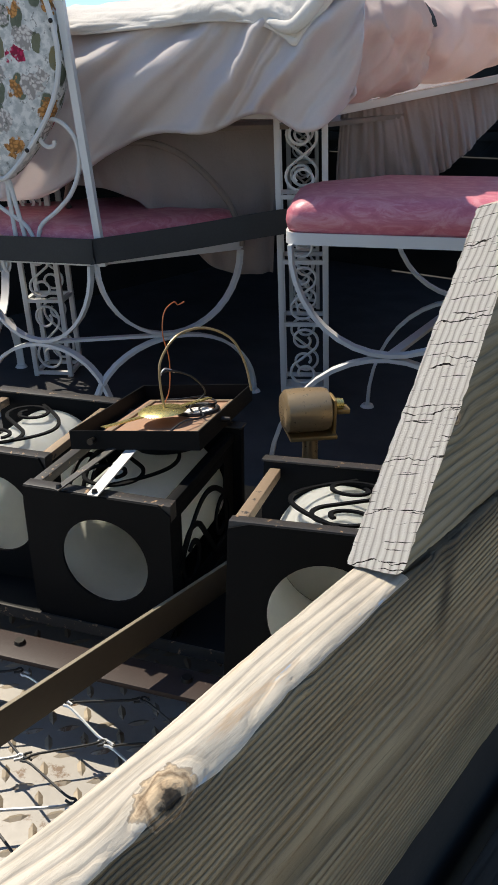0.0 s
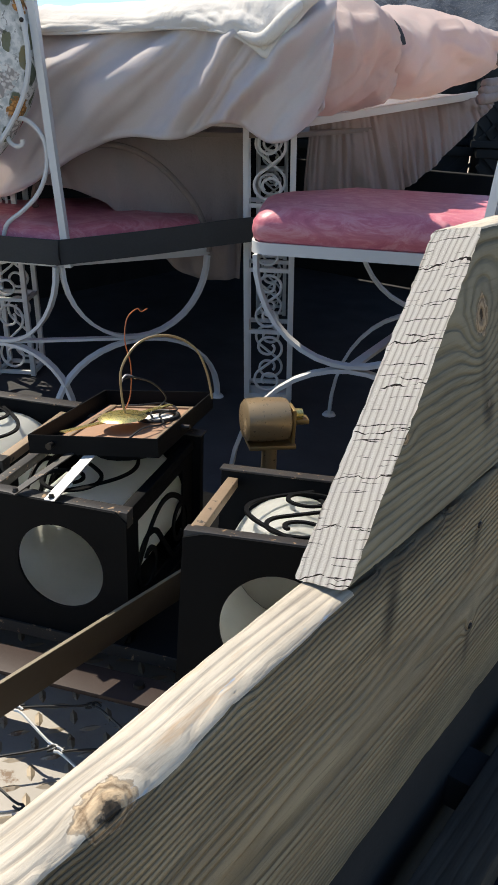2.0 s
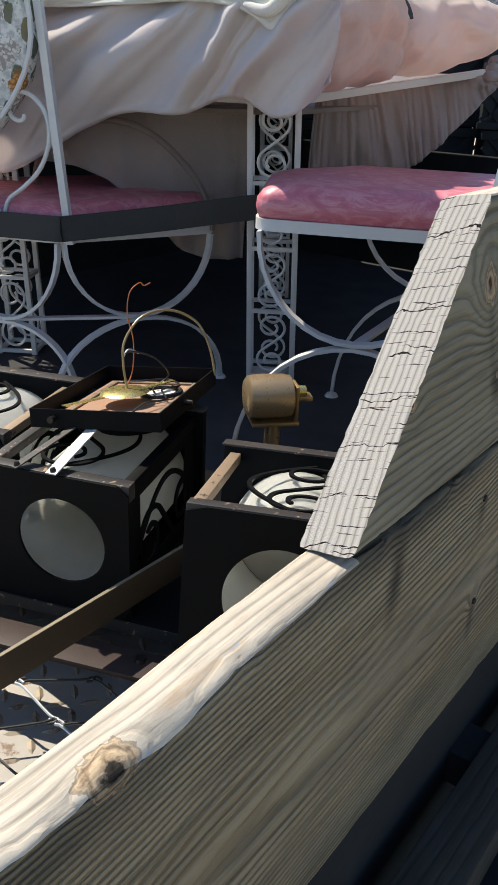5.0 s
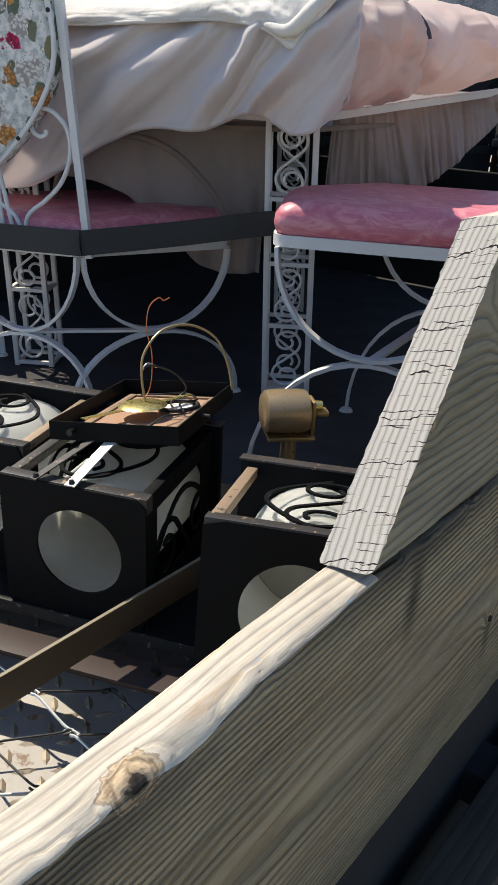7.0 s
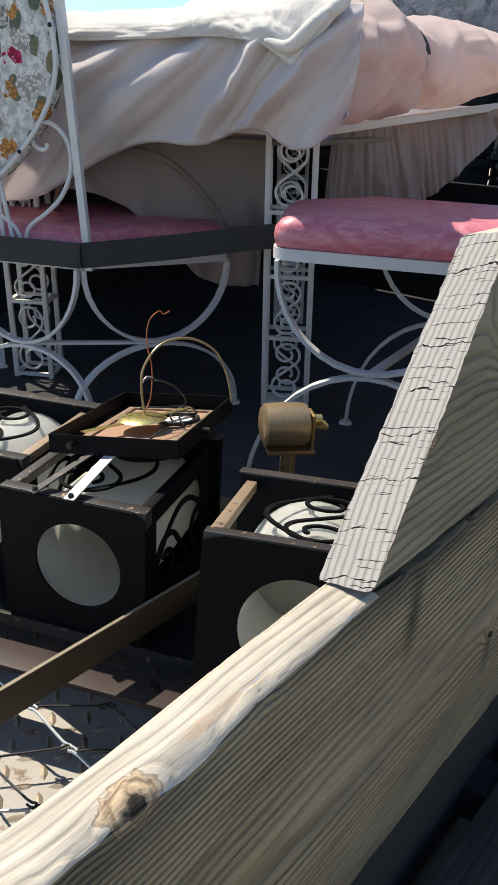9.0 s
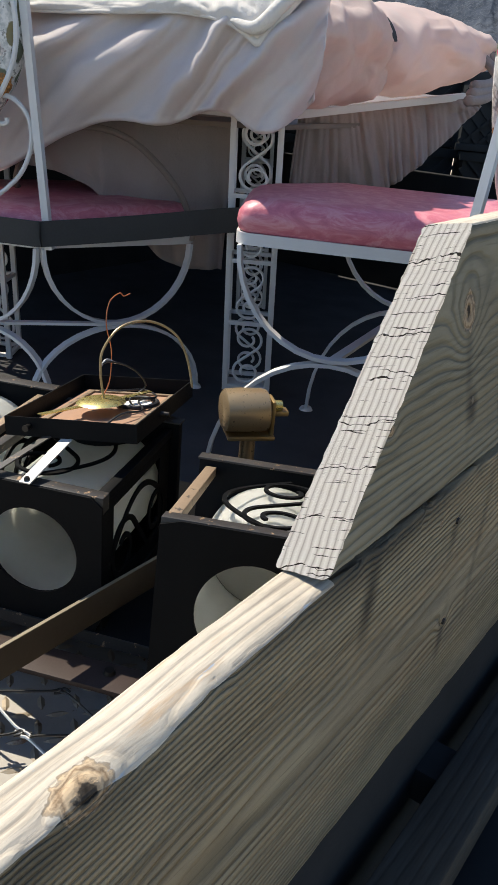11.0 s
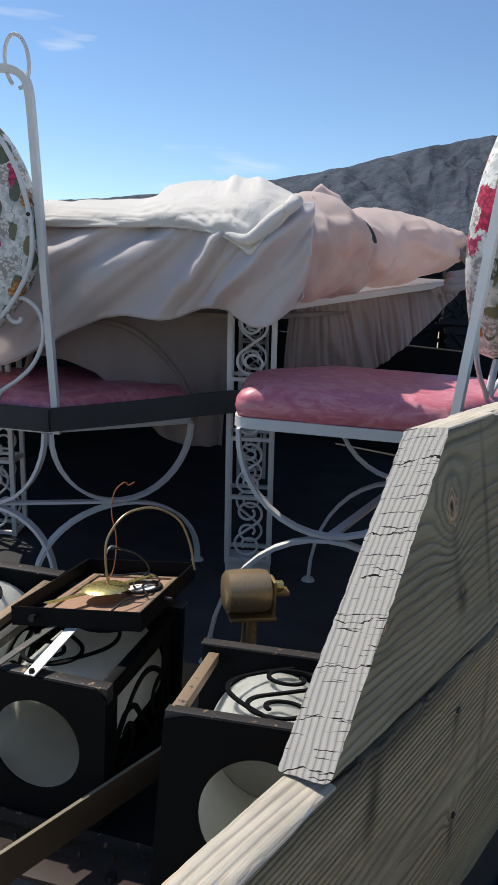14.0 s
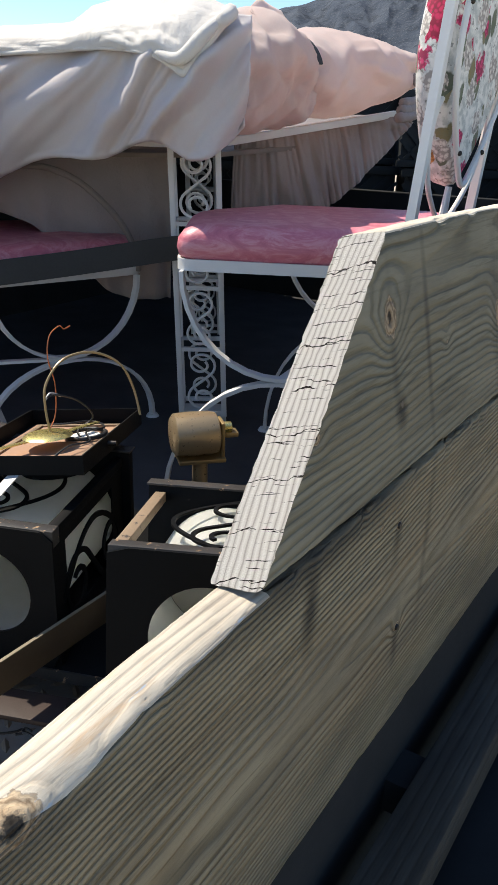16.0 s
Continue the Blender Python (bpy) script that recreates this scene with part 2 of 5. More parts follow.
def plain(name, col, rough=0.5, metal=0.0, spread=0.12, scale=30.0, bump=0.25, dist=0.0006, wear=None, fine=None, spec=0.5):
    """Base colour with broad and fine variation, and worn patches in another colour."""
    k = Nodes(name)
    v = k.coords()
    big = k.noise(v, scale * 0.25, 4)
    small = k.noise(v, scale * 6, 5, 0.65)
    a = tuple(max(0.0, c * (1 - spread * 1.6)) for c in col)
    b = tuple(min(1.0, c * (1 + spread)) for c in col)
    c = k.mix(big, a, b)
    c = k.mix(k.math("MULTIPLY", small, spread * 1.2), c, tuple(x * 0.55 for x in col))
    if wear:
        f = k.ramp(k.noise(v, scale * 1.3, 7, 0.7), (wear[1], (0, 0, 0)), (wear[1] + 0.05, (1, 1, 1)))
        c = k.mix(f, c, wear[0])
    k.set("Base Color", c)
    k.set("Metallic", metal)
    k.set("Specular IOR Level", spec)
    k.set("Roughness", k.math("ADD", k.math("MULTIPLY", small, 0.25), rough - 0.12))
    if bump:
        k.bump(small, bump, dist)
    return k.m


M["white_iron"] = plain("white_painted_iron", (0.74, 0.74, 0.72), 0.45, spread=0.08, bump=0.15, wear=((0.35, 0.27, 0.2), 0.74))
M["dull_iron"] = plain("dull_brown_iron", (0.24, 0.19, 0.16), 0.6, spread=0.3, bump=0.2)
M["black_iron"] = plain("black_painted_steel", (0.0085, 0.009, 0.0095), 0.5, spread=0.3, spec=0.09, bump=0.2, scale=40, wear=((0.03, 0.022, 0.017), 0.76))
M["black_worn"] = plain("worn_black_edge", (0.045, 0.040, 0.036), 0.45, spread=0.35, bump=0.3, scale=60, wear=((0.42, 0.27, 0.15), 0.60))
M["bare_edge"] = plain("rubbed_bare_edge", (0.36, 0.26, 0.17), 0.5, metal=0.2, spread=0.35, bump=0.3, scale=50, wear=((0.05, 0.045, 0.04), 0.58))
M["brown_iron"] = plain("brown_painted_angle_iron", (0.055, 0.037, 0.032), 0.5, spec=0.3, spread=0.3, bump=0.3, scale=50, wear=((0.32, 0.25, 0.22), 0.70))
M["flat_bar"] = plain("olive_painted_flat_bar", (0.090, 0.068, 0.046), 0.5, spread=0.15, bump=0.15, scale=20)
# Paler olive: sunlight on the top edge of the bar, put into the colour.
M["flat_edge"] = plain("sunlit_olive_edge", (0.30, 0.245, 0.165), 0.6, spread=0.35, bump=0.2, scale=40)
M["deck"] = plain("worn_steel_deck", (0.40, 0.375, 0.34), 0.5, metal=0.25, spread=0.3, bump=0.4, scale=14, wear=((0.16, 0.11, 0.075), 0.62))
M["tread"] = plain("rubbed_tread", (0.42, 0.35, 0.26), 0.42, metal=0.35, spread=0.35, bump=0.3, scale=30, wear=((0.20, 0.12, 0.07), 0.56))
M["zinc"] = plain("galvanised_wire", (0.62, 0.63, 0.64), 0.35, metal=0.8, spread=0.15, bump=0.1)
M["alu"] = plain("dull_aluminium", (0.60, 0.60, 0.58), 0.6, metal=0.3, spread=0.12, bump=0.2)
M["brass"] = plain("tarnished_brass", (0.50, 0.36, 0.17), 0.42, metal=0.75, spread=0.25, bump=0.2, scale=40)
M["bright_brass"] = plain("bright_brass", (0.85, 0.72, 0.28), 0.28, metal=0.9, spread=0.15, bump=0.1)
M["tan"] = plain("faded_tan_plastic", (0.55, 0.40, 0.23), 0.30, metal=0.6, spread=0.35, bump=0.15)
M["cardboard"] = plain("rust_primer_lining", (0.42, 0.25, 0.16), 0.8, spread=0.2, bump=0.2)
M["paper"] = plain("white_paper_label", (0.8, 0.8, 0.78), 0.8, spread=0.05, bump=0)
M["print"] = plain("grey_print", (0.12, 0.12, 0.12), 0.8, spread=0.05, bump=0)
M["wire_gold"] = plain("gold_lamp_wire", (0.48, 0.35, 0.17), 0.35, metal=0.2, spread=0.1, bump=0.0)
M["wire_copper"] = plain("copper_wire", (0.72, 0.24, 0.10), 0.35, metal=0.6, spread=0.1, bump=0.0)
M["wire_black"] = plain("black_wire", (0.02, 0.02, 0.02), 0.4, spread=0.1, bump=0.0)
M["strap"] = plain("dark_rubber_band", (0.034, 0.036, 0.036), 0.62, spread=0.25, bump=0.5, scale=30)
M["trailer"] = plain("black_trailer_frame", (0.034, 0.035, 0.036), 0.85, spread=0.3, spec=0.04, bump=0.2, wear=((0.03, 0.02, 0.015), 0.76))
# Dark copy for the far deck, with its deep shade put into the colour.
M["mat"] = plain("shade_darkened_deck", (0.080, 0.080, 0.082), 0.95, spread=0.3, spec=0.05, bump=0.3)
M["rub"] = wood("dark_weathered_rail", (0.30, 0.40), (0.5, 0.8), 0.011, (0.058, 0.051, 0.043), (0.040, 0.036, 0.031), (0.075, 0.058, 0.041), bump=0.25, grime=0.5, sway=0.02).m
M["ground"] = plain("sandy_gravel_ground", (0.58, 0.50, 0.38), 0.95, spread=0.25, bump=0.8, scale=8, dist=0.01, spec=0.1)
M["screw"] = plain("dark_screw", (0.05, 0.045, 0.04), 0.35, metal=0.7, spread=0.2, bump=0.1)


def cloth(name, col, alt, weave=900.0, crease=0.5, rough=0.92, size=16.0, dist=0.006, thin=0.0):
    k = Nodes(name)
    v = k.coords()
    big = k.noise(v, 5.0, 5)
    w1 = k.n("TexWave", Vector=v, Scale=weave / 20.0, Distortion=0.6)
    w1.bands_direction = "X"
    w2 = k.n("TexWave", Vector=v, Scale=weave / 20.0, Distortion=0.6)
    w2.bands_direction = "Z"
    wv = k.math("ADD", w1.outputs["Fac"], w2.outputs["Fac"])
    cr = k.n("TexNoise", Vector=v, Scale=size, Detail=8.0, Roughness=0.62, Distortion=0.9).outputs["Fac"]
    c = k.mix(k.ramp(big, (0.3, (0, 0, 0)), (0.7, (1, 1, 1))), col, alt)
    c = k.mix(k.math("MULTIPLY", k.noise(v, 240, 3), 0.25), c, tuple(x * 0.7 for x in col))
    k.set("Base Color", c)
    k.set("Roughness", rough)
    k.set("Specular IOR Level", 0.15)
    k.set("Sheen Weight", 0.15)
    k.bump(k.math("ADD", k.math("MULTIPLY", wv, 0.012), k.math("MULTIPLY", cr, 1.6)), crease, dist)
    if thin:
        tr = k.n("BsdfTranslucent", Color=c)
        mx = k.n("MixShader", Fac=thin)
        k.t.links.new(k.b.outputs[0], mx.inputs[1])
        k.t.links.new(tr.outputs[0], mx.inputs[2])
        k.t.links.new(mx.outputs[0], k.t.nodes["Material Output"].inputs["Surface"])
    return k.m


M["cover"] = cloth("pale_pink_canvas", (0.87, 0.755, 0.71), (0.86, 0.68, 0.625), crease=0.32, size=8.0, thin=0.42)
M["cover_pale"] = cloth("pale_canvas", (0.85, 0.825, 0.83), (0.84, 0.775, 0.765), crease=0.28, size=7.0, thin=0.40)
M["cover_grey"] = cloth("off_white_canvas", (0.74, 0.71, 0.66), (0.68, 0.64, 0.59), crease=0.75, size=11.0)
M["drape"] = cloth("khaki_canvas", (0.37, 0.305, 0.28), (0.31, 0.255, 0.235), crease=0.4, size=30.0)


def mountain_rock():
    """Bare grey rock, bluish haze put into its colour: broad dark gullies, scree and fine scrub."""
    k = Nodes("hazy_grey_rock")
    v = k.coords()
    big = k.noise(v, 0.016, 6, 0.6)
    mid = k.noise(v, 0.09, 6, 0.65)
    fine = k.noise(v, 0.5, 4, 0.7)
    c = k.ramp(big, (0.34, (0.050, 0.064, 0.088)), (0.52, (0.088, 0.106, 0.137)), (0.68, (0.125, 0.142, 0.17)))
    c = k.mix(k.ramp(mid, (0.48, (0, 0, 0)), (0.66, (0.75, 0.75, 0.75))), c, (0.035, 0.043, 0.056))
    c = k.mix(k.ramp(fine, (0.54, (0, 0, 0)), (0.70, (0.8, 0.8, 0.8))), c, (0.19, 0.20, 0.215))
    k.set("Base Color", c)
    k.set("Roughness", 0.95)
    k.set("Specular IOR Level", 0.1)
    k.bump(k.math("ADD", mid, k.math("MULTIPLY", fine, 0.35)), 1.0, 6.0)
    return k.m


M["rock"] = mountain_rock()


def pink_seat():
    k = Nodes("pink_marbled_vinyl")
    v = k.coords((1, 1, 2.2))
    n1 = k.n("TexNoise", Vector=v, Scale=14.0, Detail=7.0, Roughness=0.68, Distortion=1.8).outputs["Fac"]
    n2 = k.noise(v, 60, 5)
    c = k.ramp(n1, (0.28, (0.47, 0.092, 0.145)), (0.48, (0.62, 0.17, 0.215)), (0.62, (0.72, 0.31, 0.34)), (0.78, (0.60, 0.15, 0.205)))
    c = k.mix(k.math("MULTIPLY", n2, 0.25), c, (0.72, 0.32, 0.38))
    k.set("Base Color", c)
    k.set("Roughness", 0.42)
    k.bump(k.math("ADD", n2, n1), 0.35, 0.0015)
    return k.m


M["seat"] = pink_seat()


def floral():
    """Printed cotton: pale ground, blooms in pink, red and orange, olive leaves, dark outlines."""
    k = Nodes("floral_cotton")
    v = k.coords()
    wob = k.n("TexNoise", Vector=v, Scale=30.0, Detail=3.0)
    vm = k.n("VectorMath")
    vm.operation = "MULTIPLY_ADD"
    k.t.links.new(wob.outputs["Color"], vm.inputs[0])
    vm.inputs[1].default_value = (0.02, 0.02, 0.02)
    k.t.links.new(v, vm.inputs[2])
    d = vm.outputs[0]
    bl = k.n("TexVoronoi", Vector=d, Scale=17.0)
    pet = k.n("TexVoronoi", Vector=d, Scale=120.0)
    lf = k.n("TexVoronoi", Vector=k.n("Mapping", Vector=d, Rotation=(0.5, 0.7, 0.3), Scale=(1.0, 1.0, 0.55), Location=(0.31, 0.17, 0.05)).outputs[0], Scale=30.0)
    sep = k.t.nodes.new("ShaderNodeSeparateColor")
    k.t.links.new(bl.outputs["Color"], sep.inputs[0])
    kind = sep.outputs[0]
    hue = k.ramp(kind, (0.0, (0.62, 0.025, 0.11)), (0.20, (0.72, 0.07, 0.20)), (0.40, (0.70, 0.34, 0.10)), (0.48, (0.80, 0.78, 0.72)), (1.0, (0.80, 0.78, 0.72)))
    hue.node.color_ramp.interpolation = "CONSTANT"
    shade = k.ramp(pet.outputs["Distance"], (0.0, (1, 1, 1)), (0.40, (0.85, 0.8, 0.8)), (0.60, (0.45, 0.42, 0.42)))
    bloom = k.mix(1.0, hue, shade, "MULTIPLY")
    lsep = k.t.nodes.new("ShaderNodeSeparateColor")
    k.t.links.new(lf.outputs["Color"], lsep.inputs[0])
    leaf = k.mix(k.noise(v, 90), k.ramp(lsep.outputs[1], (0.0, (0.035, 0.05, 0.035)), (0.55, (0.09, 0.11, 0.06)), (0.9, (0.26, 0.19, 0.06))), (0.20, 0.22, 0.16))
    base = k.mix(k.ramp(k.noise(v, 60, 5), (0.42, (0, 0, 0)), (0.6, (1, 1, 1))), (0.80, 0.79, 0.75), (0.50, 0.52, 0.50))
    some = k.ramp(lsep.outputs[0], (0.50, (0, 0, 0)), (0.51, (1, 1, 1)))
    lmask = k.math("MULTIPLY", k.ramp(lf.outputs["Distance"], (0.46, (1, 1, 1)), (0.52, (0, 0, 0))), some)
    c = k.mix(lmask, base, leaf)
    ragged = k.math("ADD", bl.outputs["Distance"], k.math("MULTIPLY", k.math("SUBTRACT", k.noise(v, 70, 3), 0.5), 0.7))
    bmask = k.ramp(ragged, (0.40, (1, 1, 1)), (0.46, (0, 0, 0)))
    c = k.mix(bmask, c, bloom)
    edge = k.ramp(k.noise(d, 75, 4), (0.62, (0, 0, 0)), (0.66, (1, 1, 1)))
    c = k.mix(k.math("MULTIPLY", edge, 0.6), c, (0.06, 0.07, 0.05))
    k.set("Base Color", c)
    k.set("Roughness", 0.85)
    k.bump(k.noise(v, 40, 5), 0.25, 0.002)
    return k.m


M["floral"] = floral()


# ---- mesh helpers ----
def mesh_of(name, bm, mats):
    me = bpy.data.meshes.new(name)
    bmesh.ops.recalc_face_normals(bm, faces=bm.faces)
    bm.to_mesh(me)
    bm.free()
    for m in mats if isinstance(mats, (list, tuple)) else [mats]:
        me.materials.append(m)
    return me


def smooth(me, angle=40):
    for p in me.polygons:
        p.use_smooth = True
    me.set_sharp_from_angle(angle=radians(angle))


def part(name, bm, material, parent, label="", angle=40):
    me = mesh_of(name, bm, material)
    smooth(me, angle)
    ob = new(name, me)
    if parent:
        ob.parent = parent
    if label:
        tagged(ob, label=label)
    return ob


def thing(name, label, category, m=None, group="", kind=""):
    ob = new(name)
    ob.empty_display_size = 0.05
    if m is not None:
        ob.matrix_world = m
    return tagged(ob, label, category, group, kind)


def solid(name, bm, material, label, category, group="", kind="", angle=40):
    return tagged(part(name, bm, material, None, angle=angle), label, category, group, kind)


def box(bm, lo, hi, bevel=0.0, m=None, mat=0):
    lo, hi = Vector(lo), Vector(hi)
    r = bmesh.ops.create_cube(bm, size=1.0)
    vs = r["verts"]
    for v in vs:
        v.co = Vector([(lo[i] + hi[i]) / 2 + v.co[i] * (hi[i] - lo[i]) for i in range(3)])
    fs = list({f for v in vs for f in v.link_faces})
    for f in fs:
        f.material_index = mat
    if bevel:
        es = list({e for v in vs for e in v.link_edges})
        r = bmesh.ops.bevel(bm, geom=es, offset=bevel, segments=2, affect="EDGES", profile=0.6)
        vs = list({v for f in r["faces"] for v in f.verts} | {v for v in vs if v.is_valid})
    if m is not None:
        bmesh.ops.transform(bm, matrix=m, verts=[v for v in vs if v.is_valid])
    return bm


def boxed(lo, hi, bevel=0.0, m=None):
    return box(bmesh.new(), lo, hi, bevel, m)


def sweep(bm, pts, w, h=None, sides=8, up=(0, 0, 1), closed=False, taper=None):
    """A bar along points: round of radius w, or flat w by h with h along up."""
    pts = [Vector(p) for p in pts]
    n = len(pts)
    up = Vector(up)
    rings = []
    prev = None
    for i, p in enumerate(pts):
        a = pts[(i - 1) % n] if (closed or i > 0) else p
        b = pts[(i + 1) % n] if (closed or i < n - 1) else p
        t = (b - a).normalized()
        ref = up if prev is None else prev
        s = t.cross(ref)
        if s.length < 1e-4:
            s = t.cross(Vector((1, 0.3, 0.1)))
        s.normalize()
        u = s.cross(t).normalized()
        if h is None:
            prev = u
        k = taper(i / (n - 1)) if taper else 1.0
        if h is None:
            ring = [p + k * w * (math.cos(math.tau * j / sides) * s + math.sin(math.tau * j / sides) * u) for j in range(sides)]
        else:
            ring = [p + 0.5 * (x * w * s + y * h * u) for x, y in ((-1, -1), (1, -1), (1, 1), (-1, 1))]
        rings.append([bm.verts.new(c) for c in ring])
    m = len(rings[0])
    for i in range(n if closed else n - 1):
        a, b = rings[i], rings[(i + 1) % n]
        for j in range(m):
            bm.faces.new((a[j], a[(j + 1) % m], b[(j + 1) % m], b[j]))
    if not closed:
        bm.faces.new(rings[0][::-1])
        bm.faces.new(rings[-1])
    return bm


def smooth_path(pts, per=8, closed=False):
    """A Catmull-Rom line through the points."""
    pts = [Vector(p) for p in pts]
    n = len(pts)
    out = []
    for i in range(n if closed else n - 1):
        if closed:
            p0, p1, p2, p3 = (pts[(i + j) % n] for j in (-1, 0, 1, 2))
        else:
            p0, p1, p2, p3 = pts[max(i - 1, 0)], pts[i], pts[i + 1], pts[min(i + 2, n - 1)]
        for j in range(per):
            t = j / per
            out.append(0.5 * (2 * p1 + (p2 - p0) * t + (2 * p0 - 5 * p1 + 4 * p2 - p3) * t * t + (3 * p1 - p0 - 3 * p2 + p3) * t ** 3))
    if not closed:
        out.append(pts[-1])
    return out


def spiral(cx, cy, r0, r1, a0, a1, n=22):
    return [(cx + (r0 + (r1 - r0) * i / n) * math.cos(a0 + (a1 - a0) * i / n), cy + (r0 + (r1 - r0) * i / n) * math.sin(a0 + (a1 - a0) * i / n)) for i in range(n + 1)]


def s_scroll(w, h):
    """A bar bent into two curls, one at each end, filling a w by h field round the origin."""
    r = 1.0
    cy = 1.32 * r
    top = spiral(0.0, cy, 0.36 * r, r, radians(400), radians(-52), 30)
    bot = [(-x, -y) for x, y in reversed(top)]
    a, b = top[-1], bot[0]
    path = list(top) + [(a[0] * (1 - t) + b[0] * t, a[1] * (1 - t) + b[1] * t) for t in (0.33, 0.67)] + bot
    k = min(w * 0.46, h * 0.49 / (cy + r) * 1.12)
    return smooth_path([(x * k, y * h * 0.49 / (cy + r), 0) for x, y in path], 1)


def disc_cloth(bm, fn, nu, nv):
    """A grid sheet from fn(u, v)."""
    g = [[bm.verts.new(fn(i / nu, j / nv)) for j in range(nv + 1)] for i in range(nu + 1)]
    for i in range(nu):
        for j in range(nv):
            bm.faces.new((g[i][j], g[i + 1][j], g[i + 1][j + 1], g[i][j + 1]))
    return bm


def thick(ob, t):
    md = ob.modifiers.new("thickness", "SOLIDIFY")
    md.thickness, md.offset = t, 0
    return ob


def lerp_rows(rows, u):
    """Smooth blend through rows of equal length, u from 0 to 1."""
    x = u * (len(rows) - 1)
    i = min(int(x), len(rows) - 2)
    t = x - i
    p0, p1, p2, p3 = rows[max(i - 1, 0)], rows[i], rows[i + 1], rows[min(i + 2, len(rows) - 1)]
    return [0.5 * (2 * b + (c - a) * t + (2 * a - 5 * b + 4 * c - d) * t * t + (3 * b - a - 3 * c + d) * t ** 3) for a, b, c, d in zip(p0, p1, p2, p3)]


# ---- ground and distance ----
DECK = 0.43
bm = bmesh.new()
bmesh.ops.create_grid(bm, x_segments=40, y_segments=40, size=2500)
solid("ground", bm, M["ground"], "pale sandy gravel ground round the trailer", "ground", kind="structure")


def mountain():
    """A long rocky slope: skyline rows of x, y and height, gullies and spurs running down from it."""
    skyline = [(60, 1080, 14), (300, 980, 30), (560, 820, 53), (617, 745, 62), (706, 686, 77), (805, 549, 106), (847, 483, 124), (888, 406, 148), (905, 350, 158), (916, 310, 163), (930, 240, 166), (940, 160, 172), (940, 20, 170), (900, -160, 150)]

    def fn(u, v):
        x, y, z = lerp_rows(skyline, u)
        az = math.atan2(y, x)
        d = 1.0 - 0.52 * v ** 0.8
        warp = noise.noise(Vector((az * 9, v * 2.0, 4)))
        gully = noise.ridged_multi_fractal(Vector((az * 16 + v * 1.3 + 0.5 * warp, v * 1.1, 2)), 1.0, 2.1, 5, 1.0, 2.0)
        crag = noise.fractal(Vector((az * 60, v * 9, 7)), 1.0, 2.0, 5)
        rough = min(1.0, v * 5) * (1 - v)
        height = z * (1 - v) ** 1.15 + z * rough * (0.13 * (gully - 1.0) + 0.07 * crag) + z * 0.012 * noise.fractal(Vector((az * 45, 0, 0)), 1.0, 2.0, 4) * (1 - v)
        d += 0.03 * rough * (gully - 1.0)
        return (x * d, y * d, max(height, 0.02 - v) if v < 1 else -0.5)

    bm = bmesh.new()
    disc_cloth(bm, fn, 260, 60)

    def back(u, v):
        x, y, z = fn(u, 0.0)
        return (x * (1 + 0.5 * v), y * (1 + 0.5 * v), z * (1 - v) - 0.5 * v)

    disc_cloth(bm, back, 260, 4)
    bmesh.ops.remove_doubles(bm, verts=bm.verts, dist=0.01)
    solid("mountain", bm, M["rock"], "distant grey rocky mountain slope with dark gullies, haze in its colour", "mountain", kind="structure", angle=60)


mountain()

# ---- trailer: deck, frame, side boards ----
trailer = thing("trailer", "black steel utility trailer with diamond plate deck", "trailer", kind="structure")
part("deck", boxed((-0.8, 0.24, DECK - 0.012), (1.02, 2.6, DECK)), M["deck"], trailer, "worn diamond plate deck")
# Beyond x 1.02 the shade on the deck is painted as a dark surface.
part("front_deck", boxed((1.024, 0.24, DECK - 0.012), (3.4, 2.6, DECK)), M["mat"], trailer, "far deck with deep shade put into its dark colour")


def tread():
    bm = bmesh.new()
    vs, fs = [], []
    step = 0.033
    for i in range(30):
        for j in range(52):
            cx, cy = 0.05 + i * step, 0.27 + j * step
            a = radians(45 if (i + j) % 2 else -45) + radians(8)
            c, s = math.cos(a), math.sin(a)
            k = len(vs)
            for px, py, pz in ((-0.0155, 0, 0), (-0.006, -0.0050, 0), (0.006, -0.0050, 0), (0.0155, 0, 0), (0.006, 0.0050, 0), (-0.006, 0.0050, 0), (-0.008, 0, 0.0022), (0.008, 0, 0.0022)):
                vs.append((cx + px * c - py * s, cy + px * s + py * c, DECK + pz))
            fs += [tuple(k + q for q in f) for f in ((0, 1, 6), (1, 2, 7, 6), (2, 3, 7), (3, 4, 7), (4, 5, 6, 7), (5, 0, 6))]
    me = bpy.data.meshes.new("tread")
    me.from_pydata(vs, [], fs)
    me.materials.append(M["tread"])
    ob = new("tread", me)
    ob.parent = trailer
    tagged(ob, kind="stuff", label="raised diamond tread")


tread()
part("frame_rail", boxed((-0.8, 0.20, 0.28), (3.4, 0.24, 0.592), 0.004), M["trailer"], trailer, "black steel trailer side")
# Unseen panels, added to block the sun and keep the background dark.
part("added_side_panel", boxed((-0.8, 2.6, 0.28), (3.4, 2.66, 1.42), 0.004), M["trailer"], trailer, "black steel trailer side")
part("added_front_panel", boxed((3.4, 0.24, 0.28), (3.46, 2.66, 0.95), 0.004), M["trailer"], trailer)
# Running board added over the ground beside the trailer to darken it.
part("running_board", boxed((-0.8, -0.22, 0.375), (3.4, 0.128, 0.40), 0.004), M["trailer"], trailer, "black steel running board added to darken the lower side")
part("running_board_bracket", boxed((1.0, -0.1, 0.29), (1.04, 0.199, 0.374)), M["trailer"], trailer)
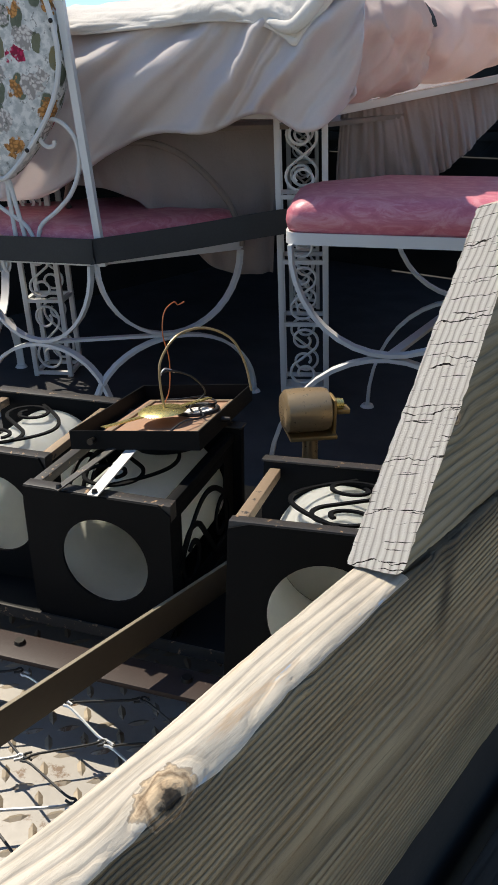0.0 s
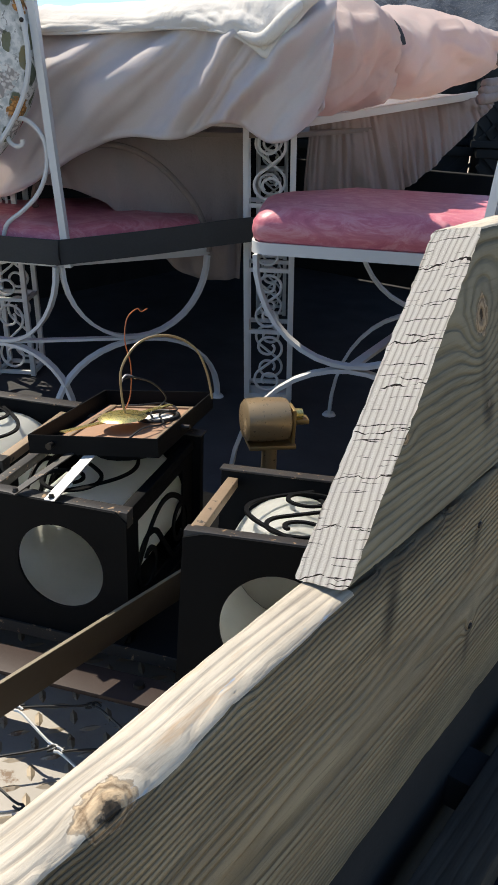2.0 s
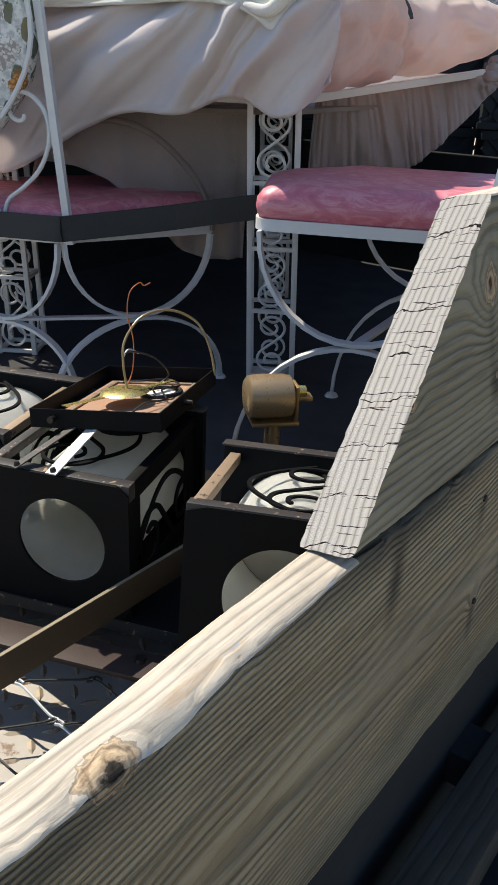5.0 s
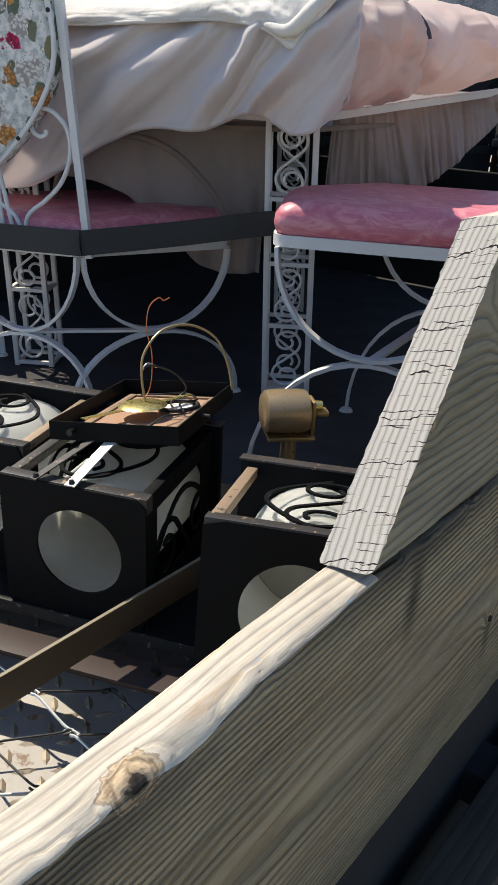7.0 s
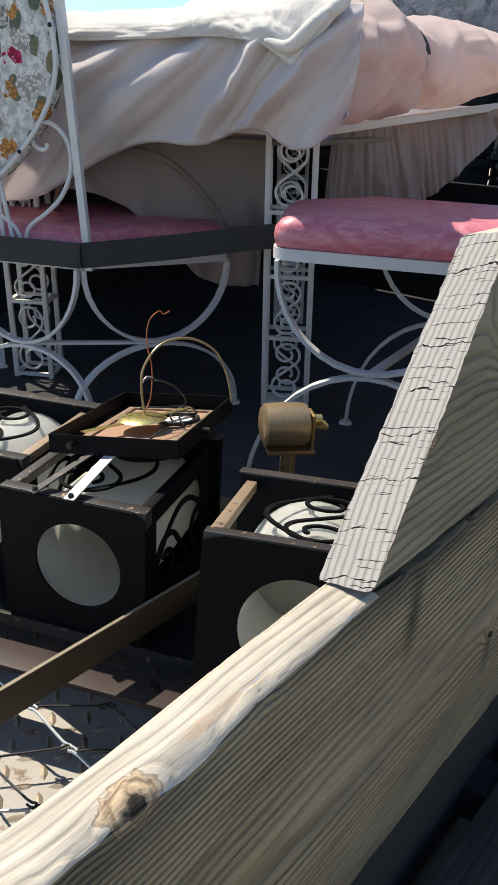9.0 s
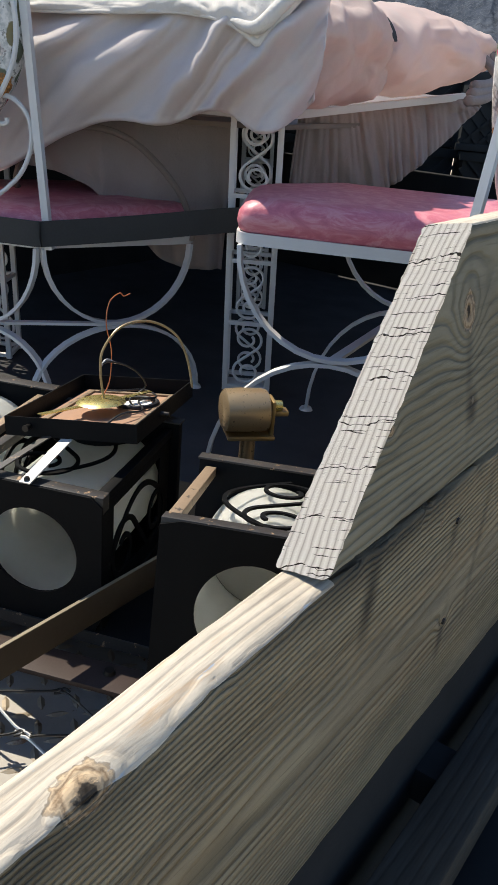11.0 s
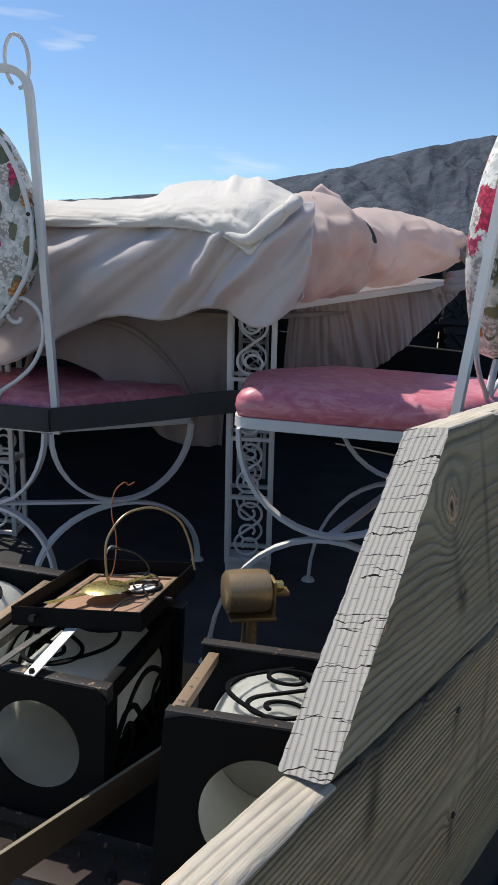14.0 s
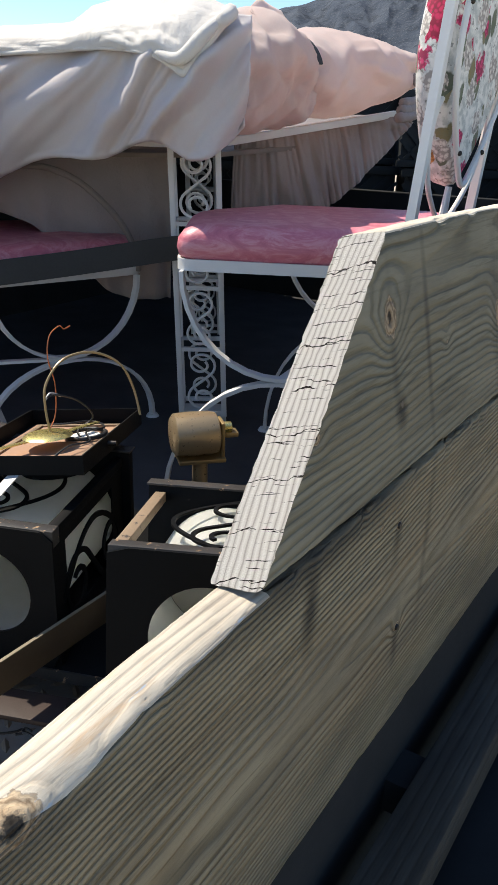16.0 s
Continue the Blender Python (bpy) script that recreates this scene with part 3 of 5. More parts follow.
# rub rail along the foot of the boards
part("rub_rail", boxed((-0.8, 0.111, 0.44), (3.4, 0.171, 0.500), 0.003), M["rub"], trailer, "dark weathered rub rail with a worn edge")
for x in (-0.3, 0.72, 1.9, 2.9):
    part("rub_rail_bracket", boxed((x, 0.171, 0.445), (x + 0.06, 0.20, 0.492)), M["trailer"], trailer)
bm = bmesh.new()
for x in (-0.5, 2.6):
    bmesh.ops.create_cone(bm, cap_ends=True, segments=32, radius1=0.2, radius2=0.2, depth=0.16, matrix=pose(x + 0.3, 0.5, 0.2, 90))
part("wheel", bm, M["strap"], trailer, "black rubber wheels")


def plank(x0, x1, z0, z1, y0, y1, cut, edge_amp, seed, sag=0.0, wane=0.0):
    """A long board with softly uneven edges. cut: how far the near end leans back from foot to top; sag: wear of the top round the knot; wane: broken front edge."""
    bm = bmesh.new()
    nx, nz, ny = 420, 64 if cut else 14, 8
    w, hgt, r = y1 - y0, z1 - z0, 0.004
    prof = []
    for cy, cz, a0 in ((r, hgt - r, 180), (w - r, hgt - r, 90), (w - r, r, 0), (r, r, -90)):
        side = []
        for k in range(4):
            a = radians(a0 - 30 * k)
            side.append((cy + r * math.cos(a), cz + r * math.sin(a), True))
        if prof:
            (ya, za, _), (yb, zb, _) = prof[-1], side[0]
            n = ny if abs(yb - ya) > abs(zb - za) else nz
            prof += [(ya + (yb - ya) * q / n, za + (zb - za) * q / n, False) for q in range(1, n)]
        prof += side
    (ya, za, _), (yb, zb, _) = prof[-1], prof[0]
    prof += [(ya + (yb - ya) * q / nz, za + (zb - za) * q / nz, False) for q in range(1, nz)]
    rows = []
    for i in range(nx + 1):
        u = (i / nx) ** 1.6
        row = []
        for py, pz, corner in prof:
            b = pz / hgt
            x = x0 + cut * b + (x1 - x0 - cut * b) * u
            y, z = y0 + py, z0 + pz
            if corner:
                sy, sz = (1 if py < w / 2 else -1), (1 if pz < hgt / 2 else -1)
                chip = max(0.0, noise.noise(Vector((x * 22, sy * 7 + sz * 3, seed))) - 0.15) + 0.6 * max(0.0, noise.noise(Vector((x * 70, sy * 5 + sz, seed + 2))) - 0.2)
                chip *= 1.0 if sy > 0 or cut else 0.25
                y += chip * edge_amp * sy * (1.0 if pz > hgt / 2 else 0.25)
                z += chip * edge_amp * 1.1 * sz * (1.0 if pz > hgt / 2 else 0.25)
            if sag and b > 0.9:
                z -= sag * math.exp(-((x - 0.18) / 0.11) ** 2)
                if b > 0.97:
                    torn = 0.35 + 0.5 * noise.noise(Vector((x * 24, 3, seed))) + 0.35 * noise.noise(Vector((x * 75, 1, seed)))
                    reach = wane * max(0.05, min(1.0, (0.44 - x) / 0.10)) * max(0.0, torn + 0.9 * math.exp(-((x - 0.235) / 0.04) ** 2))
                    z -= reach * max(0.0, 1 - py / 0.016) ** 1.3
                    z += 0.0035 * math.exp(-((x - 0.193) / 0.02) ** 2) * math.exp(-((py - 0.006) / 0.012) ** 2)
            z += 0.0022 * noise.noise(Vector((x * 3, b * 0.8, seed + 3)))
            y += 0.0012 * noise.noise(Vector((x * 10, z * 14, seed + 9)))
            fray = math.exp(-(i / 14) ** 2)
            if cut and fray > 0.02:
                y += fray * (0.0008 * noise.noise(Vector((z * 190, py * 20, seed))) + 0.0012 * noise.noise(Vector((z * 520, 2, seed))))
                x += fray * 0.0022 * noise.noise(Vector((y * 120, z * 170, seed)))
            row.append(bm.verts.new((x, y, z)))
        rows.append(row)
    m = len(prof)
    for i in range(nx):
        for j in range(m):
            f = bm.faces.new((rows[i][j], rows[i][(j + 1) % m], rows[i + 1][(j + 1) % m], rows[i + 1][j]))
            # The painted sunlit tone stops where the upper board sits on the lower.
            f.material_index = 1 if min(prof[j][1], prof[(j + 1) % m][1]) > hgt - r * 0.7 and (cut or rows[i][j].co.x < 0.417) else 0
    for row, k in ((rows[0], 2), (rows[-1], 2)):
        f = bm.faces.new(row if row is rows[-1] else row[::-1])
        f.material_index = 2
    return bm


lower_board = thing("lower_side_board", "weathered grey softwood plank along the trailer side", "board")
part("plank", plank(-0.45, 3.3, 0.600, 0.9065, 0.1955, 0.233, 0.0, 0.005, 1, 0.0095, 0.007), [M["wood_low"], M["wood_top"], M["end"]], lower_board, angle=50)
upper_board = thing("upper_side_board", "weathered grey plank with slanted sawn end on the lower board", "board", Matrix.Translation((0, 0.198, 0.9098)) @ pose(0, 0, 0, -10.6))
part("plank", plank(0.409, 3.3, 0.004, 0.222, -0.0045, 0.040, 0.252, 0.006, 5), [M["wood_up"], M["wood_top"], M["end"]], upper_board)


for board, x, y, z in ((lower_board, 0.660, 0.1942, 0.859), (lower_board, 0.684, 0.1942, 0.730), (upper_board, 0.664, -0.0035, 0.068), (upper_board, 0.729, -0.0035, 0.167)):
    bm = bmesh.new()
    bmesh.ops.create_cone(bm, cap_ends=True, segments=12, radius1=0.0038, radius2=0.0032, depth=0.002, matrix=pose(x, y, z, 90))
    part("nail_head", bm, M["screw"], board, "dark rusty nail head")


# ---- lanterns ----
def hole_plate(bm, y0, y1, z0, z1, x0, x1, cy, cz, r, n=40):
    """A plate from y0 to y1, z0 to z1, x0 to x1 thick, with a round hole."""
    loops = []
    for x in (x0, x1):
        inner, outer = [], []
        for i in range(n):
            a = math.tau * (i + 0.5) / n
            c, s = math.cos(a), math.sin(a)
            inner.append(bm.verts.new((x, cy + r * c, cz + r * s)))
            k = min((y1 - cy) / c if c > 1e-6 else (y0 - cy) / c if c < -1e-6 else 1e9, (z1 - cz) / s if s > 1e-6 else (z0 - cz) / s if s < -1e-6 else 1e9)
            outer.append(bm.verts.new((x, cy + k * c, cz + k * s)))
        loops.append((inner, outer))
    (i0, o0), (i1, o1) = loops
    for j in range(n):
        k = (j + 1) % n
        bm.faces.new((i0[j], i0[k], o0[k], o0[j]))
        bm.faces.new((i1[j], o1[j], o1[k], i1[k]))
        bm.faces.new((i0[j], i1[j], i1[k], i0[k]))
        bm.faces.new((o0[j], o0[k], o1[k], o1[j]))


def lantern_scrolls(L, W, seed):
    """Scrollwork for a panel L long (x) and W wide (y), round the origin: a bar curled at both ends and a long arc."""
    k = 1 if seed % 2 else -1
    shapes = []
    shapes.append([(p.y, k * (p.x + W * 0.10)) for p in s_scroll(W * 0.9, L * 0.94)])
    shapes.append([(-L * 0.48 + L * 0.96 * t, k * W * (0.10 - 0.42 * math.sin(math.pi * t))) for t in [i / 20 for i in range(21)]])
    return shapes


def lantern(corner, yaw, L, W, Hh, label, pitch=0, seed=1):
    """A square porch lantern lying on its side. corner: the near, low, right corner; x runs along it, y to its left."""
    ob = thing("lantern", label, "lantern", Matrix.Translation(corner) @ pose(0, 0, 0, 0, pitch, yaw), group="loose porch lanterns")
    bm = bmesh.new()
    hole_plate(bm, 0, W, 0, Hh, 0, 0.004, W / 2 - 0.008, Hh / 2 + 0.004, min(W, Hh) * 0.315)
    plate = part("front_plate", bm, M["black_iron"], ob, "square black plate with a round hole", 30)
    bm = bmesh.new()
    box(bm, (0.0035, 0.0, Hh - 0.022), (0.022, W, Hh + 0.001), 0.001)
    part("front_flange", bm, M["black_worn"], plate, "worn edge showing bare metal")
    part("front_flange", boxed((0.004, 0.0, 0.0), (0.022, W, 0.004)), M["black_iron"], plate)
    part("front_flange", boxed((0.004, 0.0, 0.004), (0.022, 0.004, Hh - 0.022)), M["black_iron"], plate)
    part("front_flange", boxed((0.004, W - 0.004, 0.004), (0.022, W, Hh - 0.022)), M["black_iron"], plate)
    part("back_plate", boxed((L - 0.018, -0.008, 0.0), (L - 0.004, W + 0.008, Hh + 0.006), 0.001), M["black_iron"], ob)
    part("back_flange", boxed((L - 0.022, -0.010, Hh + 0.0065), (L + 0.002, W + 0.010, Hh + 0.0095), 0.001), M["black_worn"], ob, "worn edge showing bare metal")
    for y0 in (0.002, W - 0.016):
        for z0 in (0.004, Hh - 0.014):
            top = z0 > 0.05
            part("corner_bar", boxed((0.0225, y0, z0), (L - 0.0225, y0 + 0.014, z0 + 0.013), 0.001), (M["bare_edge"] if seed > 1 else M["black_worn"]) if top and (y0 > 0.05 or seed == 3) else M["black_iron"], ob)
    l2, w2 = L - 0.05, W - 0.034
    for side in ("top", "near", "far"):
        for sh in lantern_scrolls(l2, w2 if side == "top" else Hh - 0.03, seed + (side == "near")):
            bm = bmesh.new()
            lim_w = (w2 if side == "top" else Hh - 0.03) / 2
            pts = []
            for x, y in sh:
                x = max(-l2 / 2, min(l2 / 2, x)) + L / 2
                y = max(-lim_w, min(lim_w, y))
                if side == "top":
                    pts.append((x, y + W / 2, Hh - 0.005))
                elif side == "near":
                    pts.append((x, 0.004, y + Hh / 2))
                else:
                    pts.append((x, W - 0.004, y + Hh / 2))
            sweep(bm, smooth_path(pts, 2), 0.0052 if side == "top" else 0.0080, 0.003, up=(0, 0, 1) if side == "top" else (0, 1, 0))
            part("scroll", bm, M["black_iron"], ob)
    for lo, hi in (((0.0225, 0.0045, 0.0175), (0.046, 0.0065, Hh - 0.0145)), ((L - 0.062, 0.0045, 0.0175), (L - 0.0225, 0.0065, Hh - 0.0145)), ((0.046, 0.0045, 0.0175), (L - 0.062, 0.0065, 0.046)), ((0.046, 0.0045, Hh - 0.032), (L - 0.062, 0.0065, Hh - 0.0145))):
        part("panel_border", boxed(lo, hi), M["black_iron"], ob)
    # frosted glass cylinder
    bm = bmesh.new()
    n, R, r = 40, min(W, Hh) * 0.44, min(W, Hh) * 0.425
    prev = None
    for x, rad in ((0.0055, R), (L - 0.024, R), (L - 0.024, r), (0.0055, r)):
        ring = [bm.verts.new((x, W / 2 + rad * math.cos(math.tau * i / n), Hh / 2 + rad * math.sin(math.tau * i / n))) for i in range(n)]
        if prev:
            for i in range(n):
                bm.faces.new((prev[i], prev[(i + 1) % n], ring[(i + 1) % n], ring[i]))
        prev = ring
    bm.faces.new([bm.verts.new((L - 0.025, W / 2 + (r - 0.001) * math.cos(math.tau * i / n), Hh / 2 + (r - 0.001) * math.sin(math.tau * i / n))) for i in range(n)])
    part("glass_shade", bm, M["frosted_glass"], ob, "frosted white glass cylinder")
    return ob


def frosted_glass():
    k = Nodes("frosted_glass_shade")
    v = k.coords()
    n = k.noise(v, 22, 6, 0.65)
    k.set("Base Color", k.ramp(n, (0.3, (0.76, 0.77, 0.74)), (0.6, (0.95, 0.95, 0.92))))
    k.set("Roughness", 0.38)
    tr = k.n("BsdfTranslucent", Color=(0.92, 0.93, 0.89, 1))
    mx = k.n("MixShader", Fac=0.66)
    k.t.links.new(k.b.outputs[0], mx.inputs[1])
    k.t.links.new(tr.outputs[0], mx.inputs[2])
    k.t.links.new(mx.outputs[0], k.t.nodes["Material Output"].inputs["Surface"])
    return k.m


M["frosted_glass"] = frosted_glass()
BASE = 0.547
lantern((0.600, 0.609, BASE - 0.001), 21, 0.270, 0.209, 0.197, "black scrollwork porch lantern lying on its side beneath a ceiling canopy", seed=1)
lantern((0.607, 0.275, BASE + 0.046), 26, 0.235, 0.200, 0.206, "black scrollwork porch lantern lying tilted beside the plank", pitch=9, seed=2)
lantern((0.585, 0.835, BASE), 22, 0.225, 0.200, 0.203, "black scrollwork porch lantern lying on its side by the deck edge", seed=3)

# Black sheet added on the rails to paint the shade under the lanterns.
bm = bmesh.new()
box(bm, (0.0, -0.36, 0.0), (0.46, 0.64, 0.0055), 0.001)
sheet = thing("shade_sheet", "added black sheet that stands for shade under the lanterns", "panel", Matrix.Translation((0.600, 0.600, 0.5405)) @ pose(0, 0, 0, 0, 0, 20))
part("panel", bm, M["black_iron"], sheet)
part("turned_edge", boxed((-0.003, -0.36, -0.012), (0.0, 0.64, 0.0055)), M["black_worn"], sheet)

# ---- lamp canopy with wires on the lantern ----
canopy = thing("lamp_canopy", "upturned black ceiling canopy with brass strap and loose wires", "lamp part", Matrix.Translation((0.684, 0.632, 0.785)) @ pose(0, 0, 0, -5.5, 5.5, 24))
CL, CW, CH = 0.262, 0.185, 0.026
bm = bmesh.new()
bmesh.ops.create_cone(bm, cap_ends=True, segments=20, radius1=0.05, radius2=0.05, depth=0.030, matrix=pose(0.12, 0.09, -0.0155))
part("boss", bm, M["black_iron"], canopy)
part("pan", boxed((0, 0, 0), (CL, CW, 0.002)), M["black_iron"], canopy)
part("lining", boxed((0.012, 0.012, 0.0025), (CL - 0.012, CW - 0.012, 0.004)), M["cardboard"], canopy, "rusty brown lining")
for lo, hi in (((0, 0, 0.002), (CL, 0.002, CH)), ((0, CW - 0.002, 0.002), (CL, CW, CH)), ((0, 0.002, 0.002), (0.002, CW - 0.002, CH)), ((CL - 0.002, 0.002, 0.002), (CL, CW - 0.002, CH))):
    part("rim", boxed(lo, hi), M["black_iron"], canopy)
bm = bmesh.new()
sweep(bm, smooth_path([(0.03, 0.15, 0.022), (0.10, 0.11, 0.020), (0.14, 0.085, 0.020), (0.20, 0.05, 0.02)], 6), 0.010, 0.0015)
part("mounting_strap", bm, M["bright_brass"], canopy, "bright brass mounting strap")
bm = bmesh.new()
bmesh.ops.create_cone(bm, cap_ends=True, segments=28, radius1=0.036, radius2=0.030, depth=0.004, matrix=pose(0.115, 0.095, 0.0235))
part("brass_disc", bm, M["bright_brass"], canopy, "bright brass disc")
label_ob = part("paper_label", boxed((0.03, 0.045, 0.0045), (0.055, 0.075, 0.005)), M["paper"], canopy, "small white paper label")
for i in range(3):
    part("print_bar", boxed((0.035, 0.050 + i * 0.008, 0.0052), (0.050, 0.053 + i * 0.008, 0.0055)), M["print"], label_ob)
for lo, hi in (((0.022, 0.022, 0.0045), (CL - 0.022, 0.030, 0.007)), ((0.022, CW - 0.030, 0.0045), (CL - 0.022, CW - 0.022, 0.007)), ((0.022, 0.0305, 0.0045), (0.030, CW - 0.0305, 0.007)), ((CL - 0.030, 0.0305, 0.0045), (CL - 0.022, CW - 0.0305, 0.007))):
    part("lining_ridge", boxed(lo, hi, 0.0008), M["bare_edge"], canopy)
bm = bmesh.new()
sweep(bm, smooth_path([(0.05, 0.06, 0.010), (0.08, 0.05, 0.016), (0.12, 0.035, 0.012), (0.15, 0.05, 0.018), (0.20, 0.04, 0.012), (0.23, 0.07, 0.014), (0.20, 0.10, 0.018), (0.22, 0.14, 0.012)], 6), 0.0016, sides=6)
part("loose_wire", bm, M["wire_black"], canopy)
bm = bmesh.new()
sweep(bm, [(0.17 + 0.03 * math.cos(a), 0.06 + 0.03 * math.sin(a), 0.009) for a in [math.tau * i / 28 for i in range(28)]], 0.0035, closed=True)
part("ring", bm, M["wire_black"], canopy)
bm = bmesh.new()
bmesh.ops.create_cone(bm, cap_ends=True, segments=24, radius1=0.022, radius2=0.022, depth=0.002, matrix=pose(0.17, 0.06, 0.0065))
part("knockout", bm, M["paper"], canopy)
for px, py, ax in ((0.10, -0.006, 90), (CL + 0.005, 0.09, 0), (-0.006, 0.15, 0)):
    bm = bmesh.new()
    bmesh.ops.create_cone(bm, cap_ends=True, segments=12, radius1=0.0045, radius2=0.0035, depth=0.012, matrix=pose(px, py, 0.014, ax, 0 if ax else 90))
    part("screw", bm, M["screw"], canopy)
wz = 0.024


def wire(name, pts, r, mat, label):
    bm = bmesh.new()
    sweep(bm, smooth_path(pts, 8), r, sides=8)
    part(name, bm, mat, canopy, label)


wire("lamp_cord", [(0.125, 0.095, wz), (0.125, 0.098, 0.06), (0.128, 0.094, 0.095), (0.155, 0.075, 0.125), (0.195, 0.045, 0.128), (0.225, 0.015, 0.105), (0.235, 0.0, 0.065), (0.232, -0.008, 0.022)], 0.0019, M["wire_gold"], "clear gold lamp cord")
wire("copper_wire", [(0.13, 0.10, wz), (0.15, 0.095, 0.045), (0.150, 0.090, 0.09), (0.140, 0.092, 0.13), (0.150, 0.090, 0.16), (0.165, 0.08, 0.172), (0.172, 0.076, 0.167), (0.182, 0.07, 0.170)], 0.0009, M["wire_copper"], "bare copper wire")
wire("black_wire", [(0.128, 0.096, 0.075), (0.14, 0.085, 0.076), (0.170, 0.065, 0.060), (0.195, 0.055, 0.030), (0.18, 0.075, 0.012), (0.15, 0.06, 0.010)], 0.0014, M["wire_black"], "thin black wire")
wire("wire_tip", [(0.126, 0.097, 0.072), (0.135, 0.092, 0.080), (0.146, 0.082, 0.073)], 0.0016, M["zinc"], "bare stripped wire end")
# bare steel straps leaning on the lantern below
back_in = canopy.matrix_world.inverted()
for a, b, w, mat in (((0.564, 0.704, 0.749), (0.645, 0.721, 0.775), 0.017, M["alu"]), ((0.545, 0.751, 0.749), (0.634, 0.745, 0.775), 0.013, M["black_worn"])):
    bm = bmesh.new()
    a, b = Vector(a), Vector(b)
    sweep(bm, [back_in @ p for p in (a + (a - b) * 0.06, a, a.lerp(b, 0.5), b)], w, 0.0018)
    strap = part("hanger_strap", bm, mat, canopy, "bright steel hanger strap" if mat is M["alu"] else "")
    bm = bmesh.new()
    bmesh.ops.create_cone(bm, cap_ends=True, segments=12, radius1=0.0042, radius2=0.003, depth=0.004, matrix=Matrix.Translation(back_in @ (a + Vector((0, 0, 0.003)))))
    part("screw", bm, M["screw"], strap)

# ---- folding bed base: rails, flat bar and link springs ----
bed = thing("spring_bed_base", "folded bed base with brown angle irons and steel link springs", "bed base")


def rail(a, b, w, z, name="angle_iron"):
    a, b = Vector((*a, 0)), Vector((*b, 0))
    d = (b - a).normalized()
    ang = math.degrees(math.atan2(d.y, d.x))
    L = (b - a).length
    m = Matrix.Translation((a.x, a.y, z)) @ pose(0, 0, 0, 0, 0, ang)
    bm = bmesh.new()
    box(bm, (0, -w / 2, -0.004), (L, w / 2, 0), 0.0008, m)
    box(bm, (0, w / 2 - 0.004, -0.05), (L, w / 2, -0.0041), 0, m)
    ob = part(name, bm, M["brown_iron"], bed, "brown painted angle iron")
    return m, L, ob


rm, rl, rail_ob = rail((0.30, 1.20), (0.585, 0.46), 0.048, 0.540)
for d in (0.28, 0.46, 0.56, 0.70):
    bm = bmesh.new()
    bmesh.ops.create_cone(bm, cap_ends=True, segments=14, radius1=0.008, radius2=0.0065, depth=0.005, matrix=rm @ pose(d, 0.006, 0.0025))
    part("rivet", bm, M["screw"], rail_ob)
rail((0.62, 0.30), (0.95, 1.15), 0.045, 0.540)
rail((0.60, 0.26), (0.72, 0.52), 0.045, 0.584)
part("leg", boxed((0.63, 0.33, DECK), (0.66, 0.36, 0.5795)), M["brown_iron"], bed)
part("flat_bar", boxed((-0.30, 0.598, 0.578), (0.86, 0.603, 0.622), 0.0012), M["flat_bar"], bed, "flat olive-brown steel bar on edge")
# Thin added strip that paints the lit top edge.
part("lit_bar_edge", boxed((-0.30, 0.5982, 0.6222), (0.86, 0.6028, 0.6230)), M["flat_edge"], bed, "lighter strip painting the sunlit edge of the bar")
for x in (-0.25, 0.84):
    part("bar_foot", boxed((x, 0.596, DECK), (x + 0.03, 0.605, 0.578)), M["brown_iron"], bed)
for p in ((0.33, 1.12), (0.57, 0.50), (0.64, 0.36), (0.93, 1.1)):
    part("leg", boxed((p[0] - 0.015, p[1] - 0.015, DECK), (p[0] + 0.015, p[1] + 0.015, 0.5355)), M["brown_iron"], bed)


def link_wire(a, b, z, bright):
    a, b = Vector((*a, z)), Vector((*b, z))
    d = (b - a).normalized()
    s = Vector((-d.y, d.x, 0))
    pts = [a + d * 0.010 + s * 0.004, a + d * 0.002 + s * 0.003, a, a + d * 0.004 - s * 0.004, a + d * 0.016, b - d * 0.016, b - d * 0.004 + s * 0.004, b, b - d * 0.002 - s * 0.003, b - d * 0.010 - s * 0.004]
    bm = bmesh.new()
    sweep(bm, smooth_path(pts, 3), 0.0019 if bright else 0.0016, sides=6)
    part("spring_link", bm, M["zinc"] if bright else M["wire_black"], bed)


ux, uy = Vector((0.36, -0.93)), Vector((0.93, 0.36))
nodes = {}
rnd = random.Random(4)
for i in range(-6, 6):
    for j in range(-5, 1):
        q = Vector((0.45, 0.66)) + ux * 0.085 * i + uy * 0.085 * (j + (0.5 if i % 2 else 0))
        nodes[i, j] = q + Vector((rnd.uniform(-0.005, 0.005), rnd.uniform(-0.005, 0.005)))
for (i, j), q in nodes.items():
    for di, dj in (((1, 0), (1, 1)) if i % 2 else ((1, -1), (1, 0))):
        if (i + di, j + dj) in nodes:
            p = nodes[i + di, j + dj]
            if min(p.y, q.y) > 0.26:
                link_wire(q, p, 0.512 + rnd.uniform(-0.004, 0.004), (i + 2 * j + di + dj) % 3 == 0)

